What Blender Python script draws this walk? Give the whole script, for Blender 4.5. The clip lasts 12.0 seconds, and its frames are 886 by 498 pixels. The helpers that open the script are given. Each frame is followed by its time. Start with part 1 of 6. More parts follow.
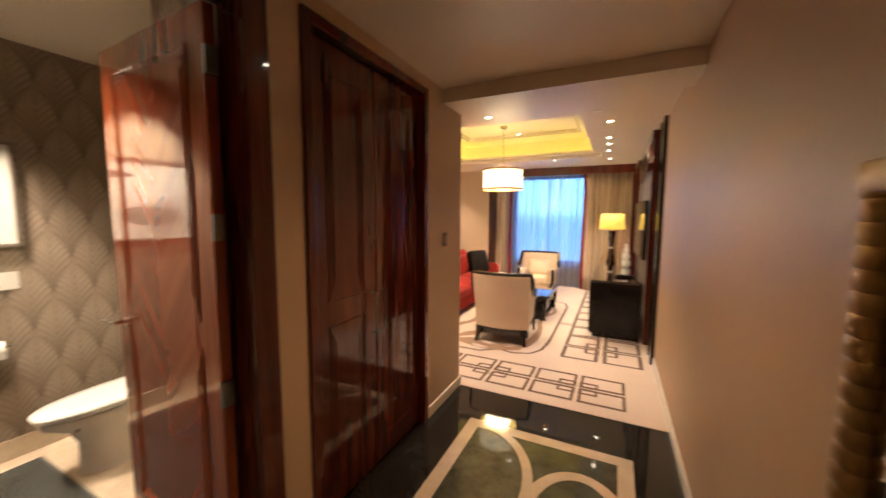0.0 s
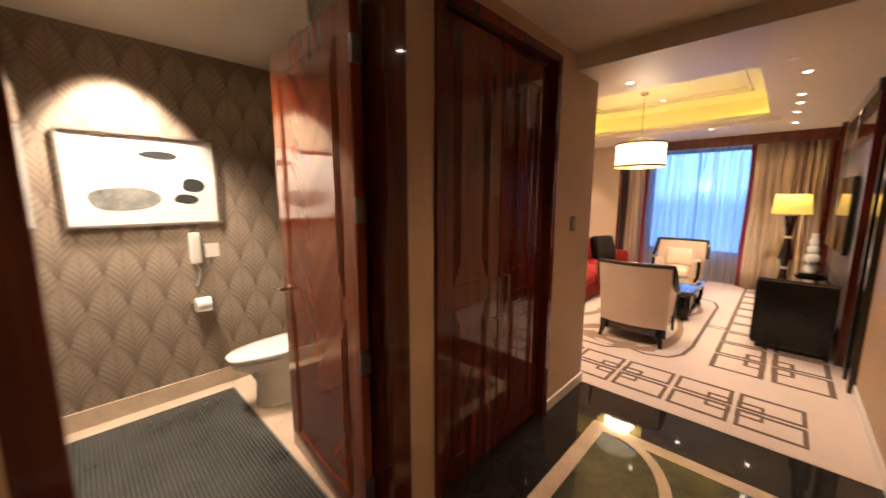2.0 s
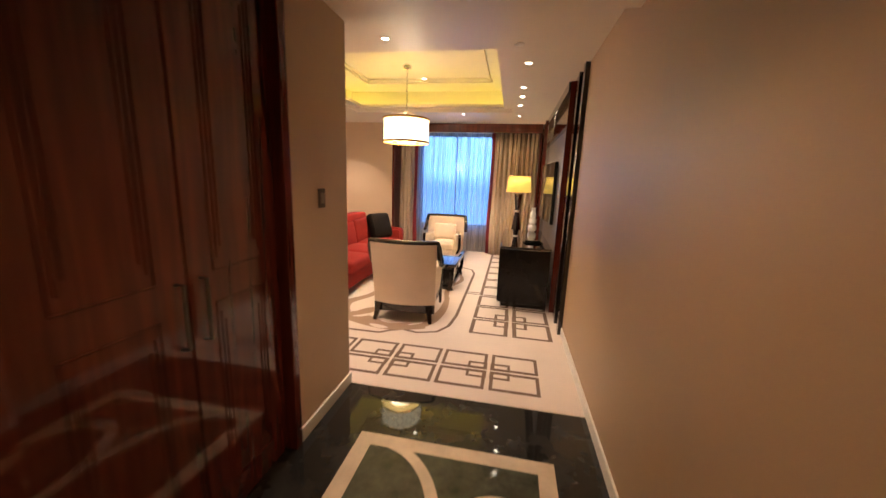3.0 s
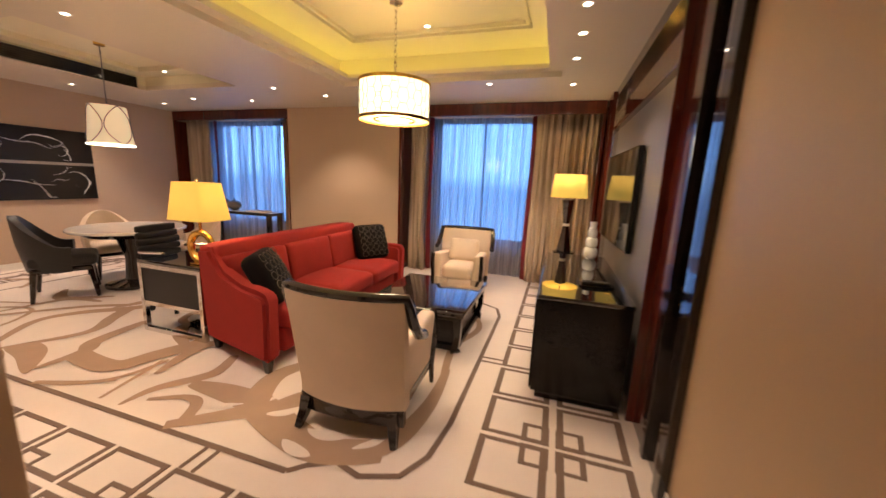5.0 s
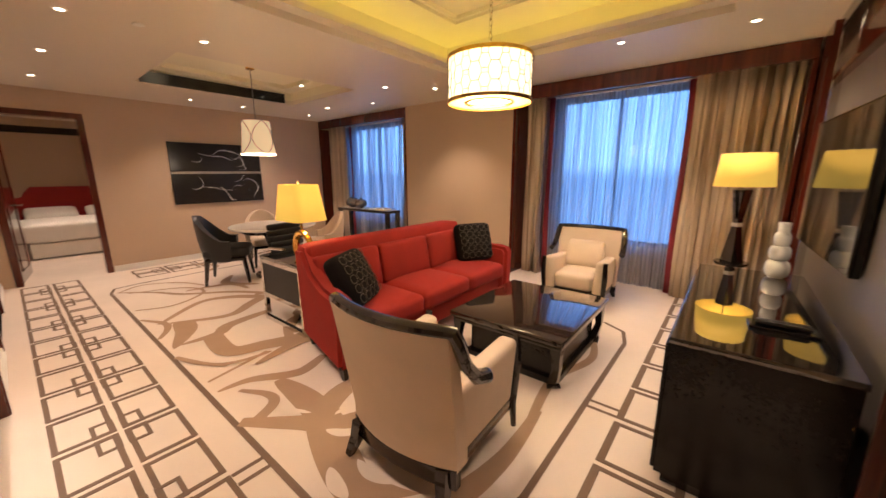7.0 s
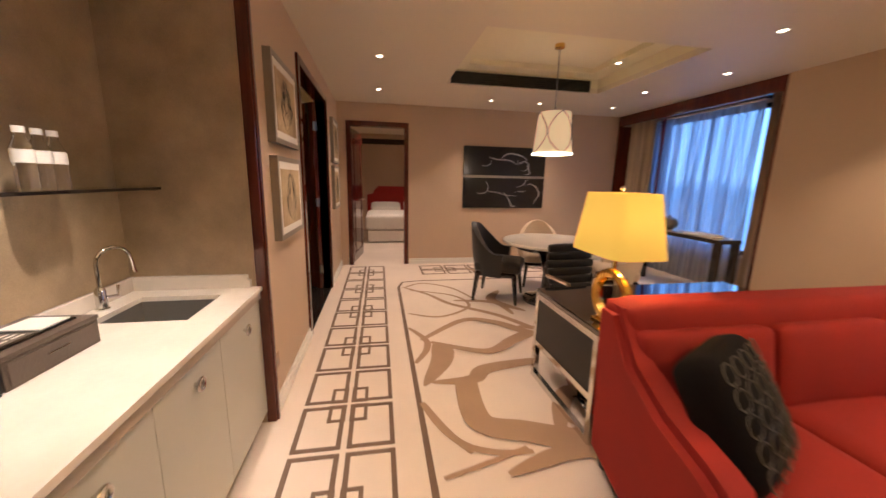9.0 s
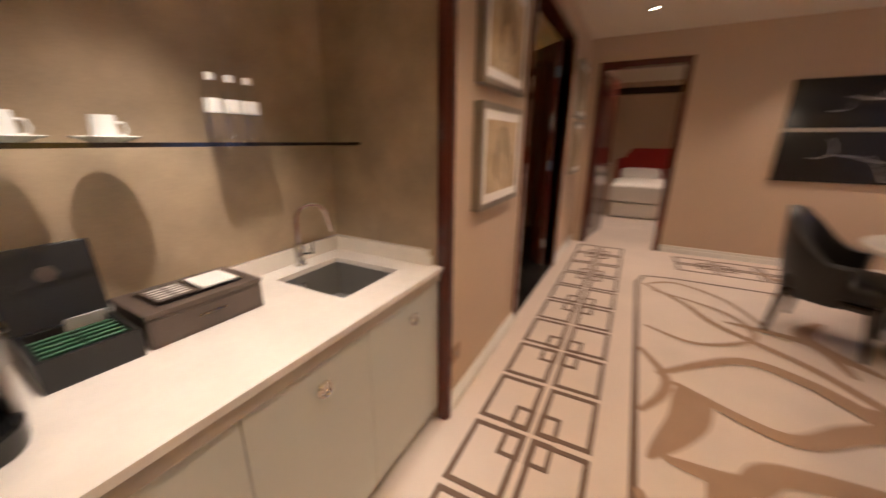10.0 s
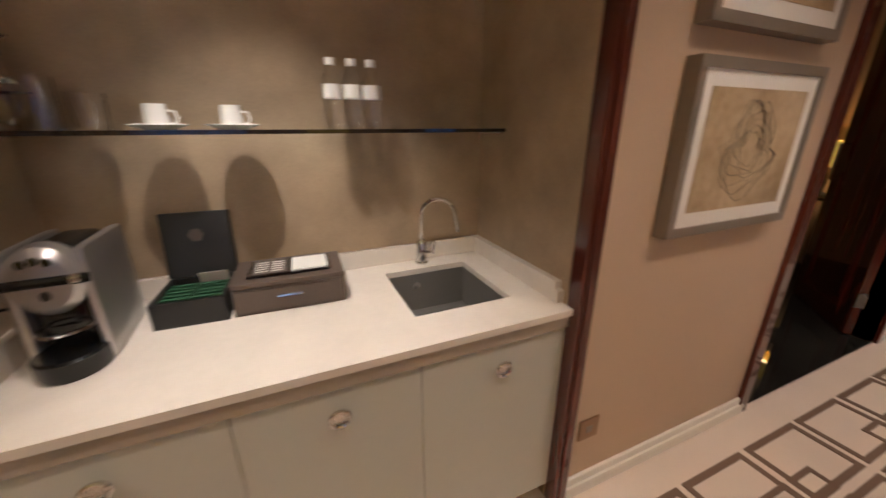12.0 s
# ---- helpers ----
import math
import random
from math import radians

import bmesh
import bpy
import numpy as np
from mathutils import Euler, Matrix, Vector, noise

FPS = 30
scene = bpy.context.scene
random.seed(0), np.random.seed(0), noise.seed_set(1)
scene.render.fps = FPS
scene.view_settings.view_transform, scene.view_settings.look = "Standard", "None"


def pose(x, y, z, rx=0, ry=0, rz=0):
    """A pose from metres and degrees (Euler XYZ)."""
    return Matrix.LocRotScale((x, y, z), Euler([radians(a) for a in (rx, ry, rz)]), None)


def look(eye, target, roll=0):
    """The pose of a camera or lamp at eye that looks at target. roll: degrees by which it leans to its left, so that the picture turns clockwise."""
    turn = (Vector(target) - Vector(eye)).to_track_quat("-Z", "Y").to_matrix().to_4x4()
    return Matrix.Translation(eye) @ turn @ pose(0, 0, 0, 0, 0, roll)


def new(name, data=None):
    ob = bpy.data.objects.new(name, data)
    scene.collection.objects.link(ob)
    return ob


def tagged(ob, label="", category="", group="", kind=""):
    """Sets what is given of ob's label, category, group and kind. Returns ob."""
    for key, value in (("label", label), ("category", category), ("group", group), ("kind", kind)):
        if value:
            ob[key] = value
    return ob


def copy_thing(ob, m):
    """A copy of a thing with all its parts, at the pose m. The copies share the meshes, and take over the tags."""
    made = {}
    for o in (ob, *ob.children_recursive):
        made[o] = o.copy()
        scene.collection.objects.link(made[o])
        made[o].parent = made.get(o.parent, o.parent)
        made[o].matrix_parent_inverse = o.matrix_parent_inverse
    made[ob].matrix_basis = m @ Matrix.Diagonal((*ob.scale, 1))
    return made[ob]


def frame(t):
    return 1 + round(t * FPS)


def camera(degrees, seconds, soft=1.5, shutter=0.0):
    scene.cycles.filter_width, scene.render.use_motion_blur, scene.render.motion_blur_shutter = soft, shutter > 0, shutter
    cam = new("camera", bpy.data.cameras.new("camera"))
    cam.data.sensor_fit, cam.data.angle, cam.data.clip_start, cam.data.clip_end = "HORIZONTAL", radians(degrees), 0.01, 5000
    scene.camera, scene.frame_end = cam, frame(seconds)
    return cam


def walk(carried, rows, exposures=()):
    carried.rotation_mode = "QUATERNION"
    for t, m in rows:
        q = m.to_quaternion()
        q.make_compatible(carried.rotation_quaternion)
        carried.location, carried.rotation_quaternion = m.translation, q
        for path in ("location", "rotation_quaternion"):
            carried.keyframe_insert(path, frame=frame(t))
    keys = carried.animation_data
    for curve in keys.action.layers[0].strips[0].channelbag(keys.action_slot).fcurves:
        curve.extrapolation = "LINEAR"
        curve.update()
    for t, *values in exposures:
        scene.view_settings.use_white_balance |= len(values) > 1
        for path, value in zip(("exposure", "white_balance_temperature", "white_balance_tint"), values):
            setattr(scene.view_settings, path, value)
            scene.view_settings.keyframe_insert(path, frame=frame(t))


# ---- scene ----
cam = camera(102.7, 12.0, shutter=0.5)
PATH = [
    (0, (1.239, -2.911, 1.56), (0.371, -1.119, 1.373), 0.3),
    (0.5, (1.173, -2.934, 1.558), (-0.03, -1.356, 1.306), 0.7),
    (1, (1.133, -2.966, 1.558), (-0.271, -1.569, 1.283), 0.4),
    (1.5, (1.106, -2.952, 1.577), (-0.326, -1.586, 1.29), 0.3),
    (2, (1.126, -2.875, 1.565), (-0.246, -1.449, 1.273), 0.1),
    (2.5, (1.109, -2.605, 1.508), (0.16, -0.879, 1.16), 0.9),
    (3, (1.081, -2.221, 1.502), (0.72, -0.292, 1.117), 2.2),
    (4.8, (1.107, -0.514, 1.465), (0.585, 1.373, 1.058), 2.2),
    (5, (1.056, -0.37, 1.452), (0.468, 1.506, 1.082), 2.4),
    (5.5, (1.028, -0.086, 1.444), (0.226, 1.7, 1.034), 1.3),
    (6, (1.129, 0.103, 1.46), (0.072, 1.75, 1.047), 1.1),
    (6.5, (1.158, 0.171, 1.459), (-0.012, 1.739, 1.043), -0.3),
    (7, (1.134, 0.22, 1.454), (-0.101, 1.736, 1.037), -0.3),
    (7.5, (0.892, 0.32, 1.416), (-0.579, 1.604, 0.986), 1.0),
    (7.7, (0.767, 0.377, 1.411), (-0.856, 1.48, 1.021), 0.9),
    (9.3, (-0.411, 0.673, 1.41), (-2.359, 0.842, 0.989), 1.1),
    (9.5, (-0.567, 0.692, 1.37), (-2.515, 0.68, 0.917), 1.0),
    (10, (-0.857, 0.687, 1.36), (-2.548, -0.207, 0.774), 0.4),
    (10.5, (-1.015, 0.666, 1.366), (-2.104, -0.877, 0.71), -1.8),
    (11, (-1.092, 0.669, 1.342), (-1.811, -1.073, 0.675), 1.3),
    (11.5, (-1.173, 0.709, 1.353), (-1.815, -1.076, 0.718), 2.2),
    (12, (-1.412, 0.726, 1.354), (-2.159, -1.012, 0.705), -0.2),
]
walk(cam, [(t, look(eye, target, roll)) for t, eye, target, roll in PATH],
     [(0.0, 0.78, 6350, 13), (1.0, 0.72, 6300, 17), (2.0, 0.70, 6300, 18), (3.0, 0.58, 6150, 13), (4.8, 0.2, 6250, 14), (7.5, 0.15, 6500, 15),
      (9.5, -0.12, 6300, 16), (10.5, -0.48, 6000, 12), (12.0, -0.65, 5800, 11)])

# ---- light ----
world = bpy.data.worlds.new("dusk")
scene.world = world
world.use_nodes = True
wn = world.node_tree.nodes
sky = wn.new("ShaderNodeTexSky")
sky.sky_type = "NISHITA"
sky.sun_disc = False
sky.sun_elevation, sky.sun_rotation = radians(3), radians(200)
wn["Background"].inputs[1].default_value = 0.08
world.node_tree.links.new(sky.outputs[0], wn["Background"].inputs[0])
WARM = (1.0, 0.768, 0.575)


def lamp(name, kind, loc, energy, color=WARM, size=0.05, spot=95, blend=0.6, target=None):
    d = bpy.data.lights.new(name, kind)
    d.energy, d.color = energy, color
    if kind == "SPOT":
        d.spot_size, d.spot_blend, d.shadow_soft_size = radians(spot), blend, size
    elif kind == "AREA":
        d.size = size
    else:
        d.shadow_soft_size = size
    ob = new(name, d)
    ob.matrix_world = look(loc, target if target else (loc[0], loc[1] + 0.001, loc[2] - 1))
    return ob


# ---- materials ----
def material(name, color, rough=0.6, metal=0.0, var=0.12, scale=3.0, fine=60.0, bump=0.15, spec=0.5, second=None, coat=0.0, dist=0.004):
    """Two scales of tone variation and a fine relief, in metres."""
    m = bpy.data.materials.new(name)
    m.use_nodes = True
    nt = m.node_tree
    n, l = nt.nodes, nt.links
    b = n["Principled BSDF"]
    b.inputs["Metallic"].default_value = metal
    b.inputs["Specular IOR Level"].default_value = spec
    b.inputs["Coat Weight"].default_value = coat
    b.inputs["Coat Roughness"].default_value = 0.06
    geo = n.new("ShaderNodeNewGeometry")
    big, small = n.new("ShaderNodeTexNoise"), n.new("ShaderNodeTexNoise")
    big.inputs["Scale"].default_value, small.inputs["Scale"].default_value = scale, fine
    for t in (big, small):
        t.inputs["Detail"].default_value = 4
        l.new(geo.outputs["Position"], t.inputs["Vector"])
    mixn = n.new("ShaderNodeMath")
    mixn.operation = "MULTIPLY_ADD"
    l.new(small.outputs[0], mixn.inputs[0])
    mixn.inputs[1].default_value = 0.4
    l.new(big.outputs[0], mixn.inputs[2])
    ramp = n.new("ShaderNodeMapRange")
    ramp.inputs[1].default_value, ramp.inputs[2].default_value = 0.4, 1.0
    l.new(mixn.outputs[0], ramp.inputs[0])
    mix = n.new("ShaderNodeMix")
    mix.data_type = "RGBA"
    lo = tuple(c * (1 - var) for c in color)
    hi = second if second else tuple(min(1, c * (1 + var)) for c in color)
    mix.inputs[6].default_value, mix.inputs[7].default_value = (*lo, 1), (*hi, 1)
    l.new(ramp.outputs[0], mix.inputs[0])
    l.new(mix.outputs[2], b.inputs["Base Color"])
    rr = n.new("ShaderNodeMapRange")
    rr.inputs[3].default_value, rr.inputs[4].default_value = max(0.02, rough * 0.85), min(1, rough * 1.15)
    l.new(big.outputs[0], rr.inputs[0])
    l.new(rr.outputs[0], b.inputs["Roughness"])
    if bump:
        bp = n.new("ShaderNodeBump")
        bp.inputs["Strength"].default_value, bp.inputs["Distance"].default_value = bump, dist
        l.new(small.outputs[0], bp.inputs["Height"])
        l.new(bp.outputs[0], b.inputs["Normal"])
    return m


def wood(name, dark, light, rough=0.12, axis=2, coat=0.6, stretch=14.0, polish=0.03):
    """Lacquered veneer with grain along one axis."""
    m = material(name, dark, rough, var=0.1, coat=coat, bump=0)
    m.node_tree.nodes["Principled BSDF"].inputs["Coat Roughness"].default_value = polish
    m.node_tree.nodes["Principled BSDF"].inputs["Specular IOR Level"].default_value = 0.15
    m.node_tree.nodes["Principled BSDF"].inputs["Coat IOR"].default_value = 1.7
    n, l = m.node_tree.nodes, m.node_tree.links
    geo = n.new("ShaderNodeNewGeometry")
    mp = n.new("ShaderNodeMapping")
    s = [stretch] * 3
    s[axis] = 0.9
    mp.inputs["Scale"].default_value = s
    t = n.new("ShaderNodeTexNoise")
    t.inputs["Scale"].default_value, t.inputs["Detail"].default_value, t.inputs["Distortion"].default_value = 1.6, 6, 0.6
    l.new(geo.outputs["Position"], mp.inputs[0])
    l.new(mp.outputs[0], t.inputs["Vector"])
    r = n.new("ShaderNodeValToRGB")
    r.color_ramp.elements[0].position, r.color_ramp.elements[1].position = 0.32, 0.68
    r.color_ramp.elements[0].color, r.color_ramp.elements[1].color = (*dark, 1), (*light, 1)
    l.new(t.outputs[0], r.inputs[0])
    l.new(r.outputs[0], n["Principled BSDF"].inputs["Base Color"])
    return m


def glow(name, color, strength):
    m = bpy.data.materials.new(name)
    m.use_nodes = True
    b = m.node_tree.nodes["Principled BSDF"]
    b.inputs["Base Color"].default_value = (*color, 1)
    b.inputs["Roughness"].default_value = 0.7
    b.inputs["Emission Color"].default_value = (*color, 1)
    b.inputs["Emission Strength"].default_value = strength
    return m


def glass(name, color=(1, 1, 1), rough=0.0, ior=1.45):
    m = bpy.data.materials.new(name)
    m.use_nodes = True
    b = m.node_tree.nodes["Principled BSDF"]
    b.inputs["Base Color"].default_value = (*color, 1)
    b.inputs["Transmission Weight"].default_value = 1
    b.inputs["Roughness"].default_value, b.inputs["IOR"].default_value = rough, ior
    return m


def sheer_cloth(name, color, see):
    """Thin cloth: part open weave, part translucent thread."""
    m = bpy.data.materials.new(name)
    m.use_nodes = True
    n, l = m.node_tree.nodes, m.node_tree.links
    n.remove(n["Principled BSDF"])
    tr, tl, df, a, b = (n.new("ShaderNodeBsdfTransparent"), n.new("ShaderNodeBsdfTranslucent"), n.new("ShaderNodeBsdfDiffuse"),
                        n.new("ShaderNodeMixShader"), n.new("ShaderNodeMixShader"))
    tl.inputs[0].default_value = df.inputs[0].default_value = (*color, 1)
    a.inputs[0].default_value, b.inputs[0].default_value = 0.4, see
    l.new(tl.outputs[0], a.inputs[1]), l.new(df.outputs[0], a.inputs[2])
    l.new(a.outputs[0], b.inputs[1]), l.new(tr.outputs[0], b.inputs[2])
    b.name = "weave"
    l.new(b.outputs[0], n["Material Output"].inputs[0])
    return m


def leaf_wallpaper(name):
    """Staggered ogee leaves with fanned veins on a taupe ground."""
    m = material(name, (0.30, 0.25, 0.19), 0.45, var=0.08, bump=0.05)
    nt = m.node_tree
    n, l = nt.nodes, nt.links

    def f(op, a, b=None, c=None):
        k = n.new("ShaderNodeMath")
        k.operation = op
        for i, v in enumerate((a, b, c)):
            if v is None:
                continue
            if isinstance(v, (int, float)):
                k.inputs[i].default_value = v
            else:
                l.new(v, k.inputs[i])
        return k.outputs[0]
    geo, sep = n.new("ShaderNodeNewGeometry"), n.new("ShaderNodeSeparateXYZ")
    l.new(geo.outputs["Position"], sep.inputs[0])
    u = f("MULTIPLY", f("ADD", sep.outputs[0], sep.outputs[1]), 1 / 0.105)
    v = f("MULTIPLY", sep.outputs[2], 1 / 0.46)
    uu = f("PINGPONG", u, 1.0)
    edge = f("MULTIPLY_ADD", f("SINE", f("MULTIPLY", v, 2 * math.pi)), 0.42, 0.5)
    inner = f("LESS_THAN", uu, edge)
    va = f("FRACT", f("ADD", v, 0.25))
    vb = f("FRACT", f("ADD", v, 0.75))

    def pick(yes, no):
        k = n.new("ShaderNodeMix")
        l.new(inner, k.inputs[0]), l.new(no, k.inputs[2]), l.new(yes, k.inputs[3])
        return k.outputs[0]
    side = pick(uu, f("SUBTRACT", 1.0, uu))
    rise = pick(va, vb)
    # feathered ribs that leave the midrib at a slant, thinning towards the leaf's edge
    slant = f("SUBTRACT", rise, f("MULTIPLY", f("POWER", side, 0.7), 0.30))
    rib = f("POWER", f("MULTIPLY_ADD", f("SINE", f("MULTIPLY", slant, 2 * math.pi * 10)), 0.5, 0.5), 4.0)
    rib = f("MULTIPLY", rib, f("MULTIPLY_ADD", rise, -0.7, 1.0))
    mid = f("LESS_THAN", side, 0.035)
    near = f("SUBTRACT", 1.0, f("MULTIPLY", f("ABSOLUTE", f("SUBTRACT", uu, edge)), 5.0))
    outline = f("MULTIPLY", f("MAXIMUM", near, 0.0), 0.42)
    base = f("MULTIPLY", f("POWER", f("SUBTRACT", 1.0, rise), 2.0), 0.72)
    tip = f("MULTIPLY", f("POWER", rise, 3.0), 0.42)
    tone = f("MAXIMUM", f("MAXIMUM", base, tip), f("MAXIMUM", outline, f("MAXIMUM", rib, f("MULTIPLY", mid, 0.45))))
    mix = n.new("ShaderNodeMix")
    mix.data_type = "RGBA"
    mix.inputs[6].default_value, mix.inputs[7].default_value = (0.46, 0.37, 0.275, 1), (0.075, 0.054, 0.037, 1)
    l.new(tone, mix.inputs[0])
    l.new(mix.outputs[2], n["Principled BSDF"].inputs["Base Color"])
    return m


M = {}
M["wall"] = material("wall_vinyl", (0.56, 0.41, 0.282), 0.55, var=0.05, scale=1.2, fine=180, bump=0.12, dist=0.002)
# wall vinyl again, its colour deepened and oranged to carry warm hall lamplight
M["hallwall"] = material("hall_vinyl_warmlit", (0.50, 0.345, 0.205), 0.5, var=0.06, scale=1.2, fine=180, bump=0.12, dist=0.002)
M["bronze"] = material("bronze_plate", (0.34, 0.21, 0.12), 0.35, 0.6, var=0.08, bump=0.02)
M["niche"] = material("niche_vinyl", (0.37, 0.272, 0.172), 0.38, var=0.30, scale=5, fine=220, bump=0.25, dist=0.002)
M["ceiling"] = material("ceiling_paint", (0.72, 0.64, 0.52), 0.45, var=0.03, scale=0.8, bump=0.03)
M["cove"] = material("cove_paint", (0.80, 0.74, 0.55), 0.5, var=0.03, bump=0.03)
M["white"] = material("white_gloss", (0.80, 0.77, 0.70), 0.35, var=0.03, bump=0.02)
M["marble"] = material("black_marble", (0.012, 0.012, 0.011), 0.04, var=0.4, scale=4, fine=25, bump=0, second=(0.035, 0.033, 0.030))
M["inlay"] = material("cream_marble", (0.62, 0.50, 0.36), 0.08, var=0.12, scale=6, fine=30, bump=0, second=(0.74, 0.62, 0.46))
M["green"] = material("green_marble", (0.035, 0.045, 0.03), 0.05, var=0.4, scale=7, fine=30, bump=0, second=(0.09, 0.095, 0.065))
M["carpet"] = material("cream_carpet", (0.74, 0.63, 0.54), 0.95, var=0.07, scale=2, fine=320, bump=0.5, spec=0.1, dist=0.006)
M["line"] = material("brown_pile", (0.20, 0.135, 0.10), 0.95, var=0.12, scale=3, fine=320, bump=0.5, spec=0.1, dist=0.006)
M["flora"] = material("tan_pile", (0.41, 0.275, 0.185), 0.95, var=0.10, scale=3, fine=320, bump=0.5, spec=0.1, dist=0.006)
M["mahogany"] = wood("mahogany", (0.060, 0.010, 0.006), (0.125, 0.022, 0.012))
M["veneer"] = wood("red_veneer", (0.22, 0.04, 0.016), (0.36, 0.085, 0.03), rough=0.25, coat=1.0, polish=0.012)
M["veneer_up"] = wood("red_veneer_chevron", (0.23, 0.042, 0.017), (0.33, 0.075, 0.028), rough=0.25, coat=1.0, polish=0.012)
M["veneer_down"] = wood("red_veneer_chevron", (0.23, 0.042, 0.017), (0.33, 0.075, 0.028), rough=0.25, coat=1.0, polish=0.012)
for key, lean in (("veneer_up", 38), ("veneer_down", -38)):
    for node in M[key].node_tree.nodes:
        if node.type == "MAPPING":
            node.vector_type = "TEXTURE"
            node.inputs["Scale"].default_value = (1 / 8, 1 / 8, 1 / 0.7)
            node.inputs["Rotation"].default_value = (0, radians(lean), 0)
M["frame"] = wood("door_frame_wood", (0.060, 0.013, 0.009), (0.115, 0.026, 0.015), rough=0.16)
M["ebony"] = wood("ebonised_wood", (0.010, 0.007, 0.006), (0.024, 0.016, 0.013), rough=0.14)
M["lacquer"] = material("black_lacquer", (0.010, 0.009, 0.009), 0.03, var=0.2, bump=0, coat=1.0, spec=1.0)
M["lacquer"].node_tree.nodes["Principled BSDF"].inputs["Coat Roughness"].default_value = 0.01
M["lacquer"].node_tree.nodes["Principled BSDF"].inputs["Coat IOR"].default_value = 1.8
M["tablestone"] = material("dark_polished_stone", (0.014, 0.010, 0.008), 0.03, var=0.3, scale=9, fine=70, bump=0, coat=0.8, spec=0.8, second=(0.05, 0.032, 0.024))
M["satinblack"] = material("satin_black_wood", (0.010, 0.008, 0.007), 0.2, var=0.25, scale=2, fine=90, bump=0.02, spec=0.3)
M["grey"] = material("grey_lacquer", (0.22, 0.19, 0.16), 0.3, var=0.05, scale=1.5, bump=0.02)
M["redcloth"] = material("red_chenille", (0.30, 0.026, 0.020), 0.85, var=0.14, scale=5, fine=260, bump=0.35, spec=0.2)
M["cream"] = material("cream_chenille", (0.70, 0.56, 0.425), 0.85, var=0.07, scale=4, fine=260, bump=0.3, spec=0.2)
M["blackcloth"] = material("black_cut_velvet", (0.007, 0.005, 0.005), 0.8, var=0.3, fine=200, bump=0.4, spec=0.15)
M["goldthread"] = material("grey_gold_thread", (0.10, 0.08, 0.058), 0.6, bump=0.1)
M["leather"] = material("black_leather", (0.013, 0.012, 0.011), 0.42, var=0.2, fine=150, bump=0.3)
M["chrome"] = material("polished_steel", (0.72, 0.70, 0.67), 0.12, 1.0, var=0.04, bump=0)
M["steel"] = material("brushed_steel", (0.22, 0.215, 0.205), 0.28, 1.0, var=0.08, fine=120, bump=0.05)
M["sinksteel"] = material("satin_sink_steel", (0.24, 0.225, 0.205), 0.34, 0.45, var=0.08, fine=120, bump=0.05)
# darker, browner and rougher than the gold leaf below
M["darkgold"] = material("dark_gilt", (0.30, 0.19, 0.07), 0.42, 0.8, var=0.3, fine=50, bump=0.2)
M["gold"] = material("gold_leaf", (0.80, 0.52, 0.14), 0.2, 1.0, var=0.12, fine=40, bump=0.1)
M["porcelain"] = material("white_porcelain", (0.84, 0.82, 0.76), 0.08, var=0.02, bump=0, coat=0.3)
M["stone"] = material("cream_stone_top", (0.74, 0.67, 0.58), 0.22, var=0.06, scale=7, fine=45, bump=0.02)
M["whitestone"] = material("white_marble_top", (0.80, 0.75, 0.67), 0.12, var=0.06, scale=5, fine=20, bump=0)
M["satinsilver"] = material("satin_silver", (0.50, 0.48, 0.46), 0.3, 0.85, var=0.05, bump=0.02)
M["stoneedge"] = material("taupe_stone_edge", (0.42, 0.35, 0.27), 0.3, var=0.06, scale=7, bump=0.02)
M["sage"] = material("pale_sage_lacquer", (0.53, 0.52, 0.45), 0.3, var=0.03, scale=2, bump=0.02)
M["brownleather"] = material("brown_leatherette", (0.10, 0.072, 0.055), 0.4, var=0.15, fine=150, bump=0.3)
M["blackplastic"] = material("black_plastic", (0.010, 0.010, 0.010), 0.12, var=0.2, bump=0)
M["greenfelt"] = material("green_packets", (0.03, 0.10, 0.05), 0.4, var=0.2, fine=40, bump=0.2)
M["paper"] = material("white_paper", (0.82, 0.79, 0.73), 0.6, var=0.03, bump=0.02)
M["drape"] = material("striped_silk_drape", (0.54, 0.43, 0.31), 0.42, var=0.16, scale=6, fine=90, bump=0.15)


def stripes(m, scale, low, high, socket):
    """Uneven upright bands along x, as woven or gathered in cloth."""
    n, l = m.node_tree.nodes, m.node_tree.links
    geo, mp, t, r = n.new("ShaderNodeNewGeometry"), n.new("ShaderNodeMapping"), n.new("ShaderNodeTexNoise"), n.new("ShaderNodeValToRGB")
    mp.inputs["Scale"].default_value = (scale, 0.0, 0.25)
    t.inputs["Scale"].default_value, t.inputs["Detail"].default_value = 1.0, 3
    l.new(geo.outputs["Position"], mp.inputs[0]), l.new(mp.outputs[0], t.inputs["Vector"]), l.new(t.outputs[0], r.inputs[0])
    r.color_ramp.elements[0].position, r.color_ramp.elements[1].position = 0.36, 0.62
    r.color_ramp.elements[0].color, r.color_ramp.elements[1].color = (*low, 1), (*high, 1)
    l.new(r.outputs[0], socket)


